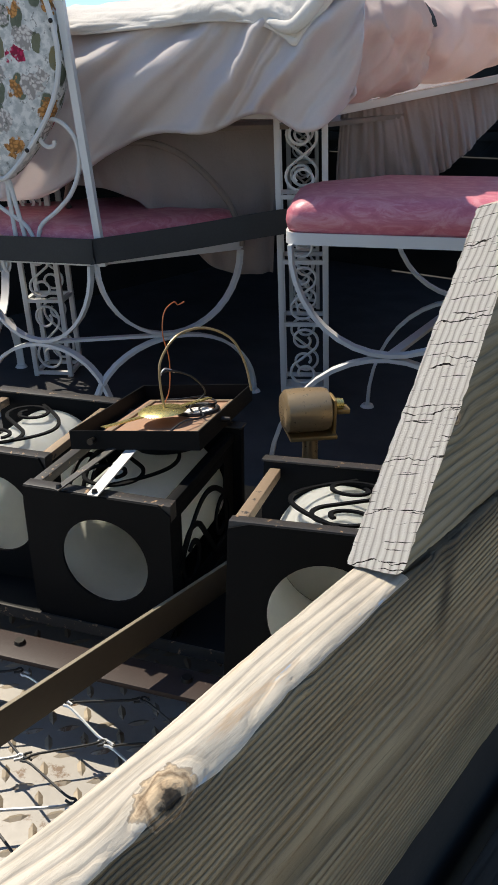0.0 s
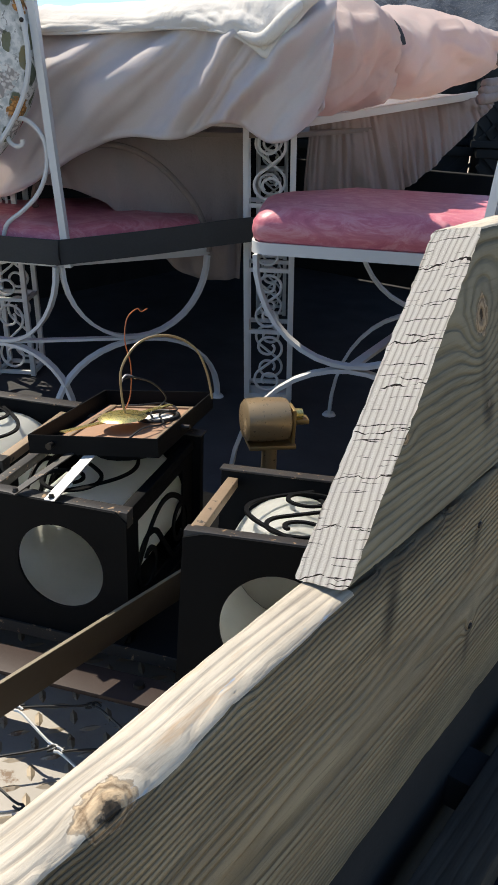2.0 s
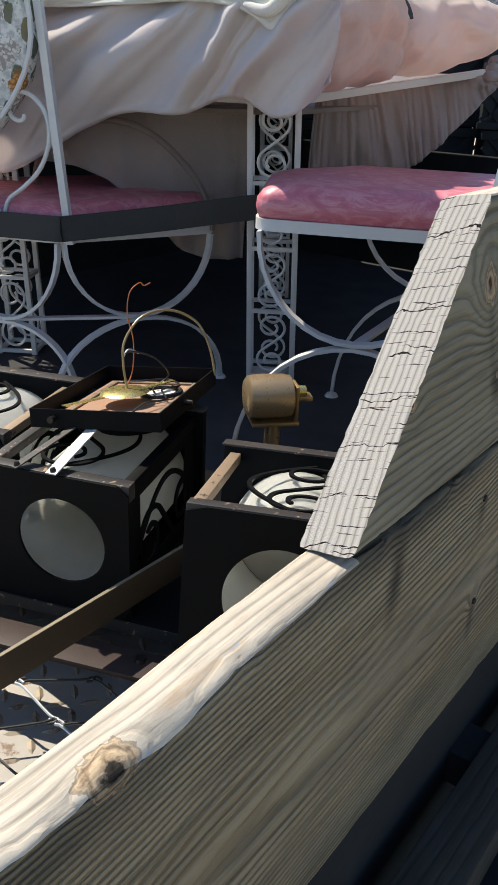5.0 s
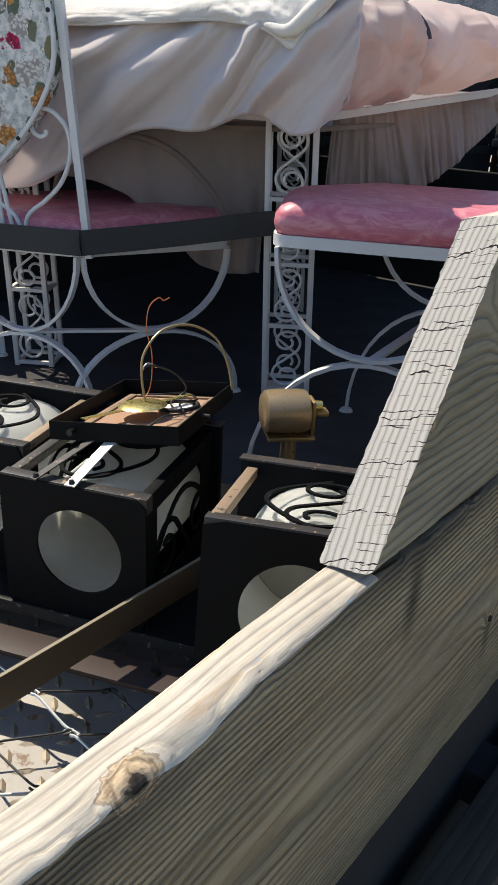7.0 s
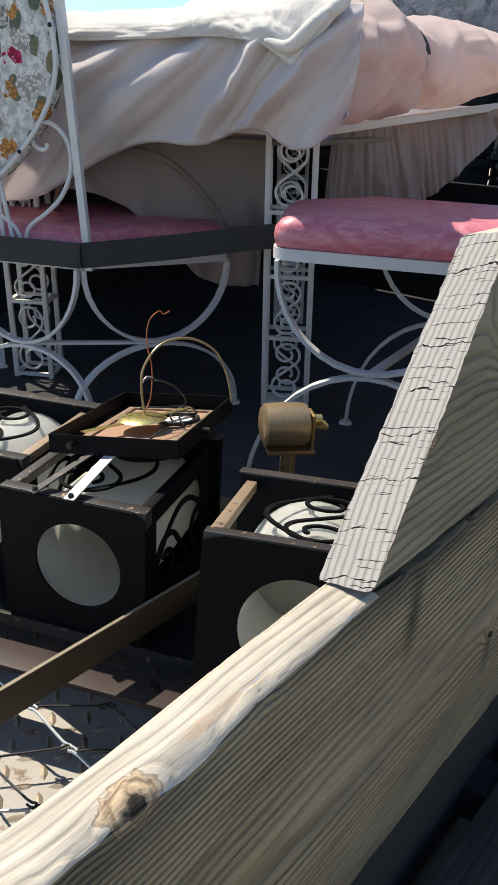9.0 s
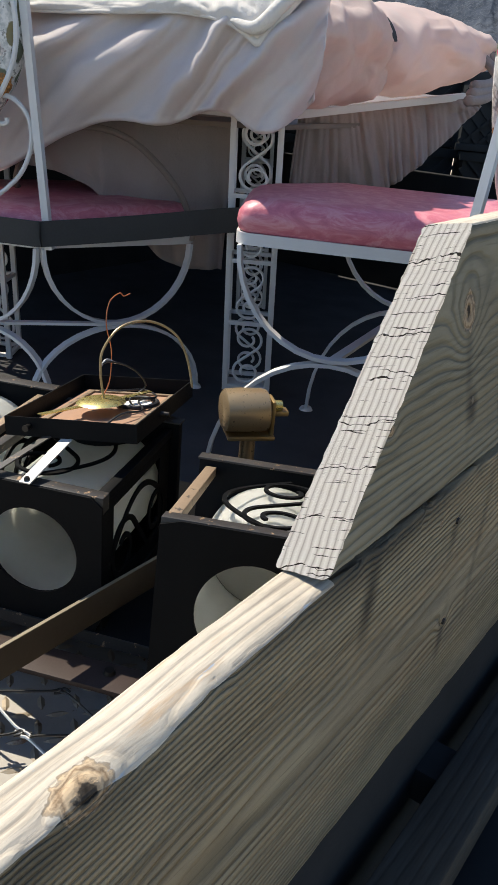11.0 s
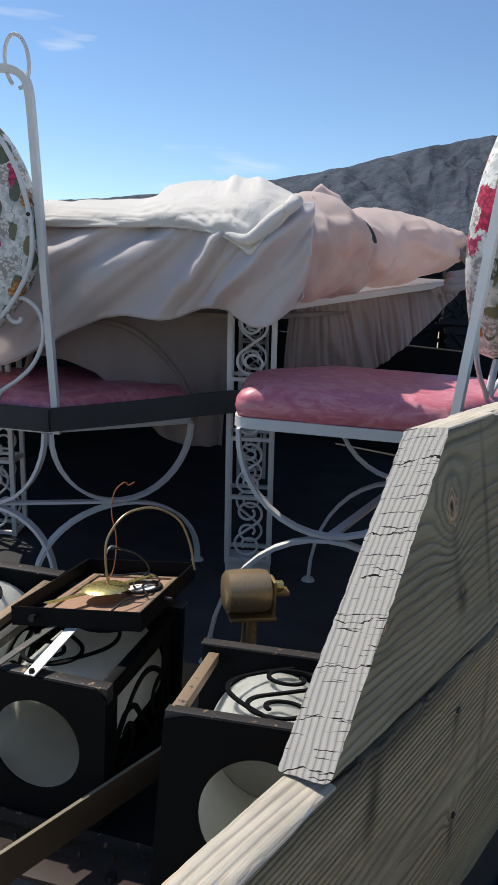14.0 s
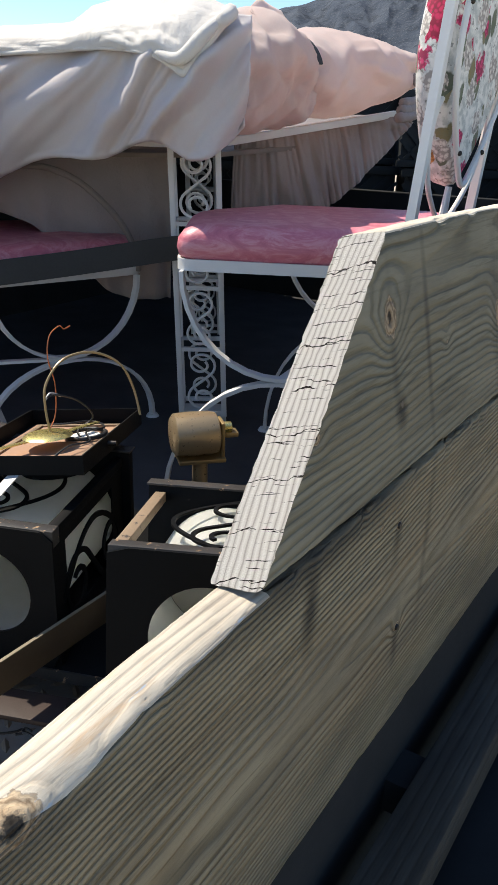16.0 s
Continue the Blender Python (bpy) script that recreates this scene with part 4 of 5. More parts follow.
# ---- brass roller on a stem behind the lantern ----
roller = thing("brass_roller", "tarnished brass roller in a bracket on a short stem", "hardware", Matrix.Translation((0.948, 0.642, DECK)) @ pose(0, 0, 0, 0, 0, -42) @ Matrix.Diagonal((1.25, 1.2, 1.012, 1)))
bm = bmesh.new()
n = 32
prev = None
for x, r in ((-0.036, 0.0), (-0.036, 0.026), (-0.032, 0.032), (-0.015, 0.0335), (0.012, 0.033), (0.020, 0.031), (0.022, 0.026), (0.022, 0.0)):
    ring = [bm.verts.new((x, r * math.cos(math.tau * i / n), 0.325 + r * math.sin(math.tau * i / n))) for i in range(n)] if r else [bm.verts.new((x, 0, 0.325))]
    if prev:
        for i in range(n):
            k = (i + 1) % n
            if len(prev) == 1:
                bm.faces.new((prev[0], ring[k], ring[i]))
            elif len(ring) == 1:
                bm.faces.new((prev[i], prev[k], ring[0]))
            else:
                bm.faces.new((prev[i], prev[k], ring[k], ring[i]))
    prev = ring
part("roll", bm, M["tan"], roller, "worn tan drum")
side = part("bracket", boxed((0.024, -0.016, 0.285), (0.030, 0.016, 0.345), 0.004), M["brass"], roller, "brass side bracket")
part("bracket_foot", boxed((-0.030, -0.022, 0.283), (0.030, 0.022, 0.290), 0.002), M["brass"], roller)
part("lug", boxed((0.031, -0.010, 0.318), (0.048, 0.010, 0.326), 0.002), M["brass"], roller)
bm = bmesh.new()
bmesh.ops.create_cone(bm, cap_ends=True, segments=16, radius1=0.009, radius2=0.008, depth=0.012, matrix=pose(0.034, 0, 0.332, 0, 90))
part("bolt", bm, M["bright_brass"], side)
bm = bmesh.new()
bmesh.ops.create_cone(bm, cap_ends=True, segments=18, radius1=0.012, radius2=0.010, depth=0.283, matrix=pose(0, 0, 0.1415))
part("stem", bm, M["tan"], roller)


# ---- wrought iron chairs ----
def inset_poly(poly, d):
    c = sum((Vector(p) for p in poly), Vector((0, 0))) / len(poly)
    return [Vector(p) + (c - Vector(p)).normalized() * d for p in poly]


def round_poly(poly, r, per=5):
    out = []
    n = len(poly)
    for i in range(n):
        a, b, c = Vector(poly[i - 1]), Vector(poly[i]), Vector(poly[(i + 1) % n])
        p, q = b + (a - b).normalized() * r, b + (c - b).normalized() * r
        for k in range(per + 1):
            t = k / per
            out.append((1 - t) ** 2 * p + 2 * t * (1 - t) * b + t * t * q)
    return out


def cushion(poly, z0, h, round_r, crown):
    bm = bmesh.new()
    c = sum((Vector(p) for p in poly), Vector((0, 0))) / len(poly)
    ringline = []
    for p0, p1 in zip(poly, poly[1:] + poly[:1]):
        for k in range(3):
            ringline.append(Vector(p0).lerp(Vector(p1), k / 3))
    rings = []
    prof = [(0.97, 0.0), (1.0, 0.12), (1.012, 0.35), (1.005, 0.62), (0.975, 0.83), (0.93, 0.95), (0.86, 1.02), (0.7, 1.09), (0.45, 1.15), (0.2, 1.18)]
    for s, z in prof:
        ring = []
        for p in ringline:
            q = c + (p - c) * s
            w = 0.004 * noise.noise(Vector((q.x * 12, q.y * 12, z * 2)))
            ring.append(bm.verts.new((q.x, q.y, z0 + h * min(z, 1.0) + crown * max(0, z - 0.9) + w)))
        rings.append(ring)
    m = len(ringline)
    for a, b in zip(rings, rings[1:]):
        for j in range(m):
            bm.faces.new((a[j], a[(j + 1) % m], b[(j + 1) % m], b[j]))
    top = bm.verts.new((c.x, c.y, z0 + h + crown * 0.29))
    for j in range(m):
        bm.faces.new((rings[-1][j], rings[-1][(j + 1) % m], top))
    bm.faces.new(rings[0][::-1])
    return bm


def u_leg(ob, a, b, z, drop, foot_z, bar=0.022, thickq=0.008):
    """An upright U from rim corners a, b to a low middle, and an arch from there to two feet."""
    a, b = Vector(a), Vector(b)
    mid = (a + b) / 2
    d = (b - a)
    L = d.length
    n = d.normalized()
    side = Vector((n.y, -n.x, 0))
    pts = []
    for i in range(19):
        t = math.pi * i / 18
        k = math.cos(t)
        e = k
        pts.append((*(mid - n * e * L / 2).to_2d(), z - drop * math.sin(t)))
    bm = bmesh.new()
    flat_arc(bm, pts, side, bar, thickq)
    part("upper_leg_arc", bm, M["white_iron"], ob)
    low = z - drop - thickq
    h = low - foot_z
    pts = []
    for i in range(21):
        t = math.pi * i / 20
        k = math.cos(t)
        e = k
        pts.append((*(mid - n * e * L * 0.60).to_2d(), foot_z + 0.004 + (h - 0.004) * math.sin(t) ** 0.9))
    bm = bmesh.new()
    flat_arc(bm, pts, side, bar, thickq)
    arc = part("lower_leg_arc", bm, M["white_iron"], ob)
    for s in (-1, 1):
        q = mid + n * s * L * 0.60
        bm = bmesh.new()
        bmesh.ops.create_cone(bm, cap_ends=True, segments=14, radius1=0.019, radius2=0.014, depth=0.008, matrix=pose(q.x, q.y, foot_z + 0.004))
        part("foot", bm, M["white_iron"], arc)
    return Vector((mid.x, mid.y, low + thickq / 2))


def flat_arc(bm, pts, side, w, t):
    """A flat strip bent in an upright plane: w across the plane's normal, t in the plane."""
    pts = [Vector(p) for p in pts]
    side = Vector((side.x, side.y, 0)).normalized()
    rings = []
    for i, p in enumerate(pts):
        d = (pts[min(i + 1, len(pts) - 1)] - pts[max(i - 1, 0)]).normalized()
        u = side.cross(d).normalized()
        rings.append([bm.verts.new(p + 0.5 * (x * w * side + y * t * u)) for x, y in ((-1, -1), (1, -1), (1, 1), (-1, 1))])
    for a, b in zip(rings, rings[1:]):
        for j in range(4):
            bm.faces.new((a[j], a[(j + 1) % 4], b[(j + 1) % 4], b[j]))
    bm.faces.new(rings[0][::-1])
    bm.faces.new(rings[-1])


def iron_chair(label, poly, rim_z, rim_h, cush_h, sides, back, foot_z, drop, back_pose):
    """poly: seat outline corners; sides: pairs of corners that carry a leg frame; back: the two corners with uprights."""
    ob = thing("iron_chair", label, "chair", group="wrought iron chairs")
    outline = round_poly([Vector(p) for p in poly], 0.035)
    bm = bmesh.new()
    sweep(bm, [(p.x, p.y, rim_z + rim_h / 2) for p in outline], 0.006, rim_h, up=(0, 0, 1), closed=True)
    part("seat_rim", bm, M["white_iron"], ob, "white painted flat iron rim")
    part("seat_cushion", cushion([Vector(p) for p in outline], rim_z + rim_h - 0.002, cush_h, 0.03, 0.020), M["seat"], ob, "pink marbled vinyl seat cushion", angle=80)
    mids = []
    for i, j in sides:
        a, b = Vector((*poly[i], 0)), Vector((*poly[j], 0))
        c = (a + b) / 2
        a, b = a.lerp(b, 0.02), b.lerp(a, 0.02)
        mids.append(u_leg(ob, a, b, rim_z, drop, foot_z))
    for p, q in ((mids[0], mids[1]),):
        bm = bmesh.new()
        sweep(bm, [p, q], 0.020, 0.007)
        part("stretcher", bm, M["white_iron"], ob, "flat iron stretcher")
    build_back(ob, Vector((*back[0], rim_z)), Vector((*back[1], rim_z)), back_pose)
    return ob


def build_back(ob, p, q, spec):
    """A round floral pad in an iron hoop between two leaning uprights with scrolls. spec: lean vector, height, top arch, pad centre height, pad half height."""
    lean, height, arch, pc, ph, skew = spec
    lean = Vector(lean)
    n = (q - p).normalized()
    W = (q - p).length
    mid = (p + q) / 2

    def at(s, h):
        """s across from -1 to 1, h up the back."""
        return mid + n * (s * W / 2) * (1 + 0.10 * h / height) + lean * h

    up = lean.normalized()
    nrm = up.cross(n).normalized()
    for s in (-1, 1):
        bm = bmesh.new()
        sweep(bm, [at(s, h * height / 8) for h in range(0, 8)] + smooth_path([at(s, height * 0.96), at(s * 0.97, height + arch * 0.55), at(s * 0.8, height + arch * 0.95), at(s * 0.55, height + arch)], 6), 0.017, 0.017, up=nrm)
        part("back_upright", bm, M["white_iron"], ob)
        bm = bmesh.new()
        pts = [at(s * (0.86 - 0.16 * math.cos(a)), pc + ph + 0.10 + 0.055 * math.sin(a)) for a in [radians(-60 + 330 * i / 26) for i in range(27)]]
        sweep(bm, pts, 0.0045, sides=8)
        part("back_scroll", bm, M["white_iron"], ob)
        bm = bmesh.new()
        curl = [(0.0, 0.02), (0.10, 0.085), (0.42, 0.125), (0.68, 0.163), (0.85, 0.21), (0.91, 0.256), (0.87, 0.292), (0.74, 0.317), (0.59, 0.325), (0.45, 0.315), (0.38, 0.296), (0.39, 0.276), (0.48, 0.266), (0.57, 0.270), (0.58, 0.280)]
        sweep(bm, smooth_path([at(s * a, b) for a, b in curl], 4), 0.0052, sides=8)
        part("back_scroll", bm, M["white_iron"], ob)
        bm = bmesh.new()
        sweep(bm, [at(s * 0.10 + skew, 0.0), at(s * 0.06 + skew, 0.10), at(0.02 * s + skew, pc - ph - 0.005)], 0.0055, sides=8)
        part("back_stay", bm, M["white_iron"], ob)
    bm = bmesh.new()
    sweep(bm, smooth_path([at(-0.55, height + arch), at(-0.25, height + arch * 1.05), at(0.25, height + arch * 1.05), at(0.55, height + arch)], 6), 0.017, 0.017, up=nrm)
    part("top_rail", bm, M["white_iron"], ob)

    def shield(a):
        """A pointed oval."""
        x, y = math.sin(a), -math.cos(a)
        return x * (0.93 if y > 0 else 0.93 * (1 - 0.58 * y * y)) + (skew * y * y if y < 0 else 0.0), pc + ph * y

    bm = bmesh.new()
    hoop = [at(*shield(math.tau * i / 48)) - nrm * 0.024 for i in range(48)]
    sweep(bm, hoop, 0.006, sides=8, closed=True)
    part("back_hoop", bm, M["white_iron"], ob)
    bm = bmesh.new()
    rings = []
    for f, d in ((0.0, -0.020), (0.5, -0.020), (0.9, -0.018), (1.0, -0.008), (1.02, 0.008), (1.0, 0.034), (0.95, 0.052), (0.82, 0.064), (0.5, 0.072), (0.0, 0.075)):
        ring = []
        if f == 0:
            ring = [bm.verts.new(at(0, pc) + nrm * d)]
        else:
            for i in range(40):
                x, y = shield(math.tau * i / 40)
                ring.append(bm.verts.new(at(x * f, pc + (y - pc) * f) + nrm * d))
        rings.append(ring)
    for a, b in zip(rings, rings[1:]):
        for i in range(40):
            k = (i + 1) % 40
            if len(a) == 1:
                bm.faces.new((a[0], b[i], b[k]))
            elif len(b) == 1:
                bm.faces.new((a[i], a[k], b[0]))
            else:
                bm.faces.new((a[i], a[k], b[k], b[i]))
    pad = part("back_pad", bm, M["floral"], ob, "floral cotton back pad", angle=70)
    for a in (40, 100, 260, 320):
        x, y = shield(radians(a))
        c = at(x, y) - nrm * 0.030
        bm = bmesh.new()
        bmesh.ops.create_uvsphere(bm, u_segments=10, v_segments=6, radius=0.005, matrix=Matrix.Translation(c))
        part("tack", bm, M["screw"], pad)


POLY_A = [(1.627, 1.340), (1.236, 1.481), (1.105, 1.770), (1.360, 2.020), (1.740, 1.900), (1.865, 1.580)]
iron_chair("white wrought iron chair with pink seat, strapped beside the table", POLY_A, 0.834, 0.020, 0.072, [(0, 1), (1, 2), (2, 3)], ((1.112, 1.752), (1.252, 1.462)), DECK, 0.195, ((-0.078, 0.066, 1.0), 0.765, 0.062, 0.47, 0.272, -0.25))
arm_chair = [o for o in bpy.data.objects if o.name == "iron_chair"][0]
bm = bmesh.new()
sweep(bm, smooth_path([(1.37, 1.70, 1.02), (1.40, 1.63, 1.075), (1.46, 1.53, 1.10), (1.53, 1.45, 1.065), (1.595, 1.375, 0.97), (1.625, 1.345, 0.88), (1.627, 1.345, 0.842)], 6), 0.008, sides=8)
sweep(bm, smooth_path([(1.37, 1.70, 1.02), (1.38, 1.74, 0.95), (1.44, 1.80, 0.92)], 6), 0.008, sides=8)
part("armrest", bm, M["dull_iron"], arm_chair, "curved dull brown iron armrest")
for y in (1.708, 1.688):
    x = 1.236 - (y - 1.481) * 0.453
    for dx in (-0.006, 0.006):
        bm = bmesh.new()
        sweep(bm, [(x - 0.004 + 0.009 * math.cos(a), y + dx * 0.4, 0.838 + 0.026 * math.sin(a)) for a in [math.tau * i / 18 for i in range(18)]], 0.0035, sides=6, closed=True)
        part("wire_tie", bm, M["white_iron"], arm_chair)
POLY_B = [(1.480, 1.060), (1.222, 0.898), (1.400, 0.530), (1.680, 0.470), (1.920, 0.620), (1.765, 0.985)]
iron_chair("white wrought iron chair with pink seat and sunlit corner", POLY_B, 0.947, 0.022, 0.062, [(2, 1), (5, 4), (2, 3)], ((1.397, 0.517), (1.725, 0.520)), DECK, 0.205, ((0.145, -0.045, 1.0), 0.78, 0.08, 0.42, 0.255, 0.0))

# dark band round the chair
bm = bmesh.new()
band = smooth_path([(1.03, 1.95, 0.876), (1.075, 1.74, 0.876), (1.215, 1.468, 0.872)], 5) + smooth_path([(1.222, 1.462, 0.872), (1.238, 1.456, 0.872), (1.40, 1.33, 0.893), (1.56, 1.17, 0.925), (1.60, 1.10, 0.93)], 5)
sweep(bm, band, 0.006, 0.058)
solid("dark_band", bm, M["strap"], "wide dark rubber band pulled round the chair seat", "strap")


# ---- table with scrollwork posts ----
table = thing("patio_table", "white wrought iron patio table with square scrollwork posts", "table")


def scroll_post(x, y, yaw, z0, z1, w, foot=True):
    m = Matrix.Translation((x, y, 0)) @ pose(0, 0, 0, 0, 0, yaw)
    lean = Matrix.Identity(4)
    lean[0][2], lean[0][3] = -0.020, 0.020 * 1.152
    lean[1][2], lean[1][3] = 0.031, -0.031 * 1.152
    m = lean @ m
    b = 0.014
    for px in (0, w - b):
        for py in (0, w - b):
            part("post_bar", boxed((px, py, z0), (px + b, py + b, z1), 0.001, m), M["white_iron"], table)
    levels = [z0 + 0.005, 0.655, 0.815, 0.972, z1 - 0.012]
    for z in levels:
        for lo, hi in (((b, 0.001), (w - b, b - 0.001)), ((b, w - b + 0.001), (w - b, w - 0.001)), ((0.001, b), (b - 0.001, w - b)), ((w - b + 0.001, b), (w - 0.001, w - b))):
            part("cross_bar", boxed((lo[0], lo[1], z), (hi[0], hi[1], z + 0.010), 0, m), M["white_iron"], table)
    for z, zz in zip(levels, levels[1:]):
        h = zz - z - 0.012
        s = s_scroll(w - 2 * b, h)
        for face in range(2):
            pts = []
            for p in s:
                if face == 0:
                    q = (w / 2 + p.x, b / 2, (z + zz + 0.01) / 2 + p.y)
                else:
                    q = (w / 2 - p.x, w - b / 2, (z + zz + 0.01) / 2 + p.y)
                pts.append(m @ Vector(q))
            bm = bmesh.new()
            sweep(bm, pts, 0.0040, sides=6)
            part("post_scroll", bm, M["white_iron"], table)
    if not foot:
        z0 = DECK
        return
    part("post_riser", boxed((0.002, 0.02, DECK), (w - 0.002, w - 0.02, z0), 0.001, m), M["white_iron"], table)


scroll_post(1.588, 1.212, -55, 0.475, 1.168, 0.128)
scroll_post(1.335, 1.955, -55, DECK + 0.001, 1.152, 0.118, False)
scroll_post(2.46, 1.83, -55, DECK + 0.001, 1.152, 0.118, False)
part("table_edge", boxed((0, -0.02, 0), (0.62, 0.0, 0.018), 0.002, Matrix.Translation((1.655, 1.098, 1.160)) @ pose(0, 0, 0, 0, -7.2, -16)), M["white_iron"], table, "flat edge bar sloping up")
part("table_edge", boxed((0, 0, 0), (0.02, 1.05, 0.018), 0.002, Matrix.Translation((1.640, 1.098, 1.153)) @ pose(0, 0, 0, 0, 0, 24)), M["white_iron"], table)
part("post_cap", boxed((-0.006, -0.008, 1.168), (0.138, 0.138, 1.179), 0.004, Matrix.Translation((1.588, 1.212, 0)) @ pose(0, 0, 0, 0, 0, -55)), M["white_iron"], table)
bm = bmesh.new()
# Unseen top drawn far back past the table to keep sun off the deck.
TOP = [(1.69, 1.16), (2.30, 0.945), (3.38, 1.36), (3.38, 2.56), (1.52, 2.56), (1.33, 2.02)]
low, high = ([bm.verts.new((x, y, z + 0.070 * (x - 1.66))) for x, y in TOP] for z in (1.128, 1.139))
bm.faces.new(low[::-1])
bm.faces.new(high)
for i in range(len(TOP)):
    j = (i + 1) % len(TOP)
    bm.faces.new((low[i], low[j], high[j], high[i]))
part("shading_table_top", bm, M["dull_iron"], table, "dull table top below the cover, widened unseen to shade the deck")


# ---- canvas cover ----
cover = thing("canvas_cover", "bundled pale pink canvas cover lying over the table", "fabric cover")
# crest of the front sheet, its lower edge, and the hem of the upper layer, from the chair to the rolled end
CREST = [(1.22, 1.93, 1.395), (1.30, 1.765, 1.395), (1.365, 1.62, 1.380), (1.372, 1.332, 1.380), (1.330, 1.142, 1.390), (1.302, 1.008, 1.395), (1.318, 0.918, 1.395), (1.400, 0.860, 1.395)]
FOOT = [(1.19, 1.96, 0.950), (1.27, 1.79, 0.975), (1.345, 1.63, 1.030), (1.385, 1.36, 1.130), (1.360, 1.165, 1.168), (1.325, 1.02, 1.155), (1.340, 0.935, 1.165), (1.420, 0.885, 1.195)]
PEAK = [1.455, 1.446, 1.432, 1.462, 1.508, 1.518, 1.486, 1.445]
HEM = [1.360, 1.348, 1.335, 1.338, 1.336, 1.318, 1.280, 1.285]
OUT = Vector((-0.80, -0.60, 0.0))


def ridged(x):
    """Soft cloth folds: broad valleys and rounder crests, from 0 to 1."""
    a = 0.5 + 0.5 * math.sin(x)
    return a ** 1.7


def front_sheet(u, v):
    a, b = Vector(lerp_rows(CREST, u)), Vector(lerp_rows(FOOT, u))
    w = noise.fractal(Vector((u * 5 + v, v * 1.6, 2)), 1.0, 2.0, 4)
    if v <= 0.8:
        k = v / 0.8
        p = a.lerp(b, k) + OUT * (0.055 * math.sin(math.pi * min(1.0, k * 1.05)) * (0.5 + 0.5 * (1 - u)))
        env = min(1.0, k * 3.0) * (1 - 0.35 * k)
        f = 0.060 * ridged(u * 33 + k * 11 + 1.2 * w) + 0.024 * ridged(u * 57 + k * 20 + 2 * w) + 0.020 * ridged(u * 15 + k * 4 + 1.0 + w) + 0.010 * w
        p += OUT * (f * env) + Vector((0, 0, 0.018 * math.sin(u * 19 + 1) * k * k + 0.01 * w * k))
        return p
    k = (v - 0.8) / 0.2
    e = front_sheet(u, 0.8)
    return e - OUT * (0.30 * k) + Vector((0, 0, 0.035 * math.sin(math.pi * 0.5 * k) - 0.012 * math.sin(math.pi * min(1, k * 3))))


bm = bmesh.new()
disc_cloth(bm, front_sheet, 200, 80)
thick(part("front_drape", bm, M["cover_pale"], cover, "pale canvas front in slanting soft folds", angle=180), 0.004)


def roll(name, rows, nu, na, amp, seed, label):
    """A bundle: rows of front x, front y, top z, bottom z, depth radius."""
    bm = bmesh.new()
    g = []
    for i in range(nu + 1):
        u = i / nu
        x, y, zt, zb, r = lerp_rows(rows, u)
        ring = []
        for j in range(na):
            a = math.tau * j / na
            c, q = math.cos(a), math.sin(a)
            w = noise.fractal(Vector((u * 3.2 + 0.8 * q, q * 1.3, c + seed)), 1.0, 2.0, 5)
            fold = amp * (0.75 * ridged(u * 17 + 2.4 * q + 2 * w + seed) + 0.45 * ridged(u * 41 - 3.0 * q + 4 * w + 2 * seed) - 0.45) * max(0.0, c + 0.3) + amp * 0.9 * w
            rad = 1.0 + fold / max(r, 0.03)
            ring.append(bm.verts.new((x + 0.25 * r * (1 - c * rad), y + r * (1 - c * rad), (zt + zb) / 2 + (zt - zb) / 2 * q * rad)))
        g.append(ring)
    for i in range(nu):
        for j in range(na):
            bm.faces.new((g[i][j], g[i][(j + 1) % na], g[i + 1][(j + 1) % na], g[i + 1][j]))
    bm.faces.new(g[0])
    bm.faces.new(g[-1][::-1])
    return part(name, bm, M["cover"], cover, label, angle=180)


roll("bundle_roll", [(1.37, 1.03, 1.39, 1.22, 0.06), (1.365, 0.955, 1.392, 1.185, 0.11), (1.395, 0.890, 1.400, 1.176, 0.15), (1.46, 0.862, 1.424, 1.198, 0.16), (1.54, 0.860, 1.426, 1.192, 0.18), (1.61, 0.856, 1.438, 1.192, 0.17), (1.675, 0.866, 1.405, 1.205, 0.14), (1.72, 0.89, 1.36, 1.235, 0.06)], 150, 64, 0.026, 1, "pink canvas bundle")
roll("bundle_roll", [(1.655, 0.90, 1.36, 1.245, 0.05), (1.70, 0.874, 1.39, 1.222, 0.11), (1.80, 0.872, 1.422, 1.222, 0.14), (1.93, 0.872, 1.436, 1.226, 0.15), (2.06, 0.870, 1.434, 1.238, 0.14), (2.18, 0.864, 1.424, 1.270, 0.12), (2.27, 0.862, 1.395, 1.305, 0.07), (2.30, 0.875, 1.36, 1.335, 0.02)], 130, 56, 0.018, 4, "pink canvas bundle end")
# stiff upstanding corner between the two bundles
bm = bmesh.new()
disc_cloth(bm, lambda u, v: (1.56 + 0.13 * u + 0.02 * v, 0.93 + 0.05 * v + 0.03 * math.sin(3 * u), 1.39 + (0.075 - 0.05 * abs(u - 0.62) ** 0.8) * v), 16, 10)
thick(part("corner_fold", bm, M["cover"], cover, angle=180), 0.005)
bm = bmesh.new()
sweep(bm, [(1.682 + 0.035 * (1 - math.cos(radians(a))), 0.868 + 0.15 * (1 - math.cos(radians(a))) - 0.004, 1.318 + 0.092 * math.sin(radians(a))) for a in range(10, 110, 6)], 0.022, 0.004, up=(-0.2, -0.9, 0.5))
part("tie_strap", bm, M["strap"], cover, "black tie strap")


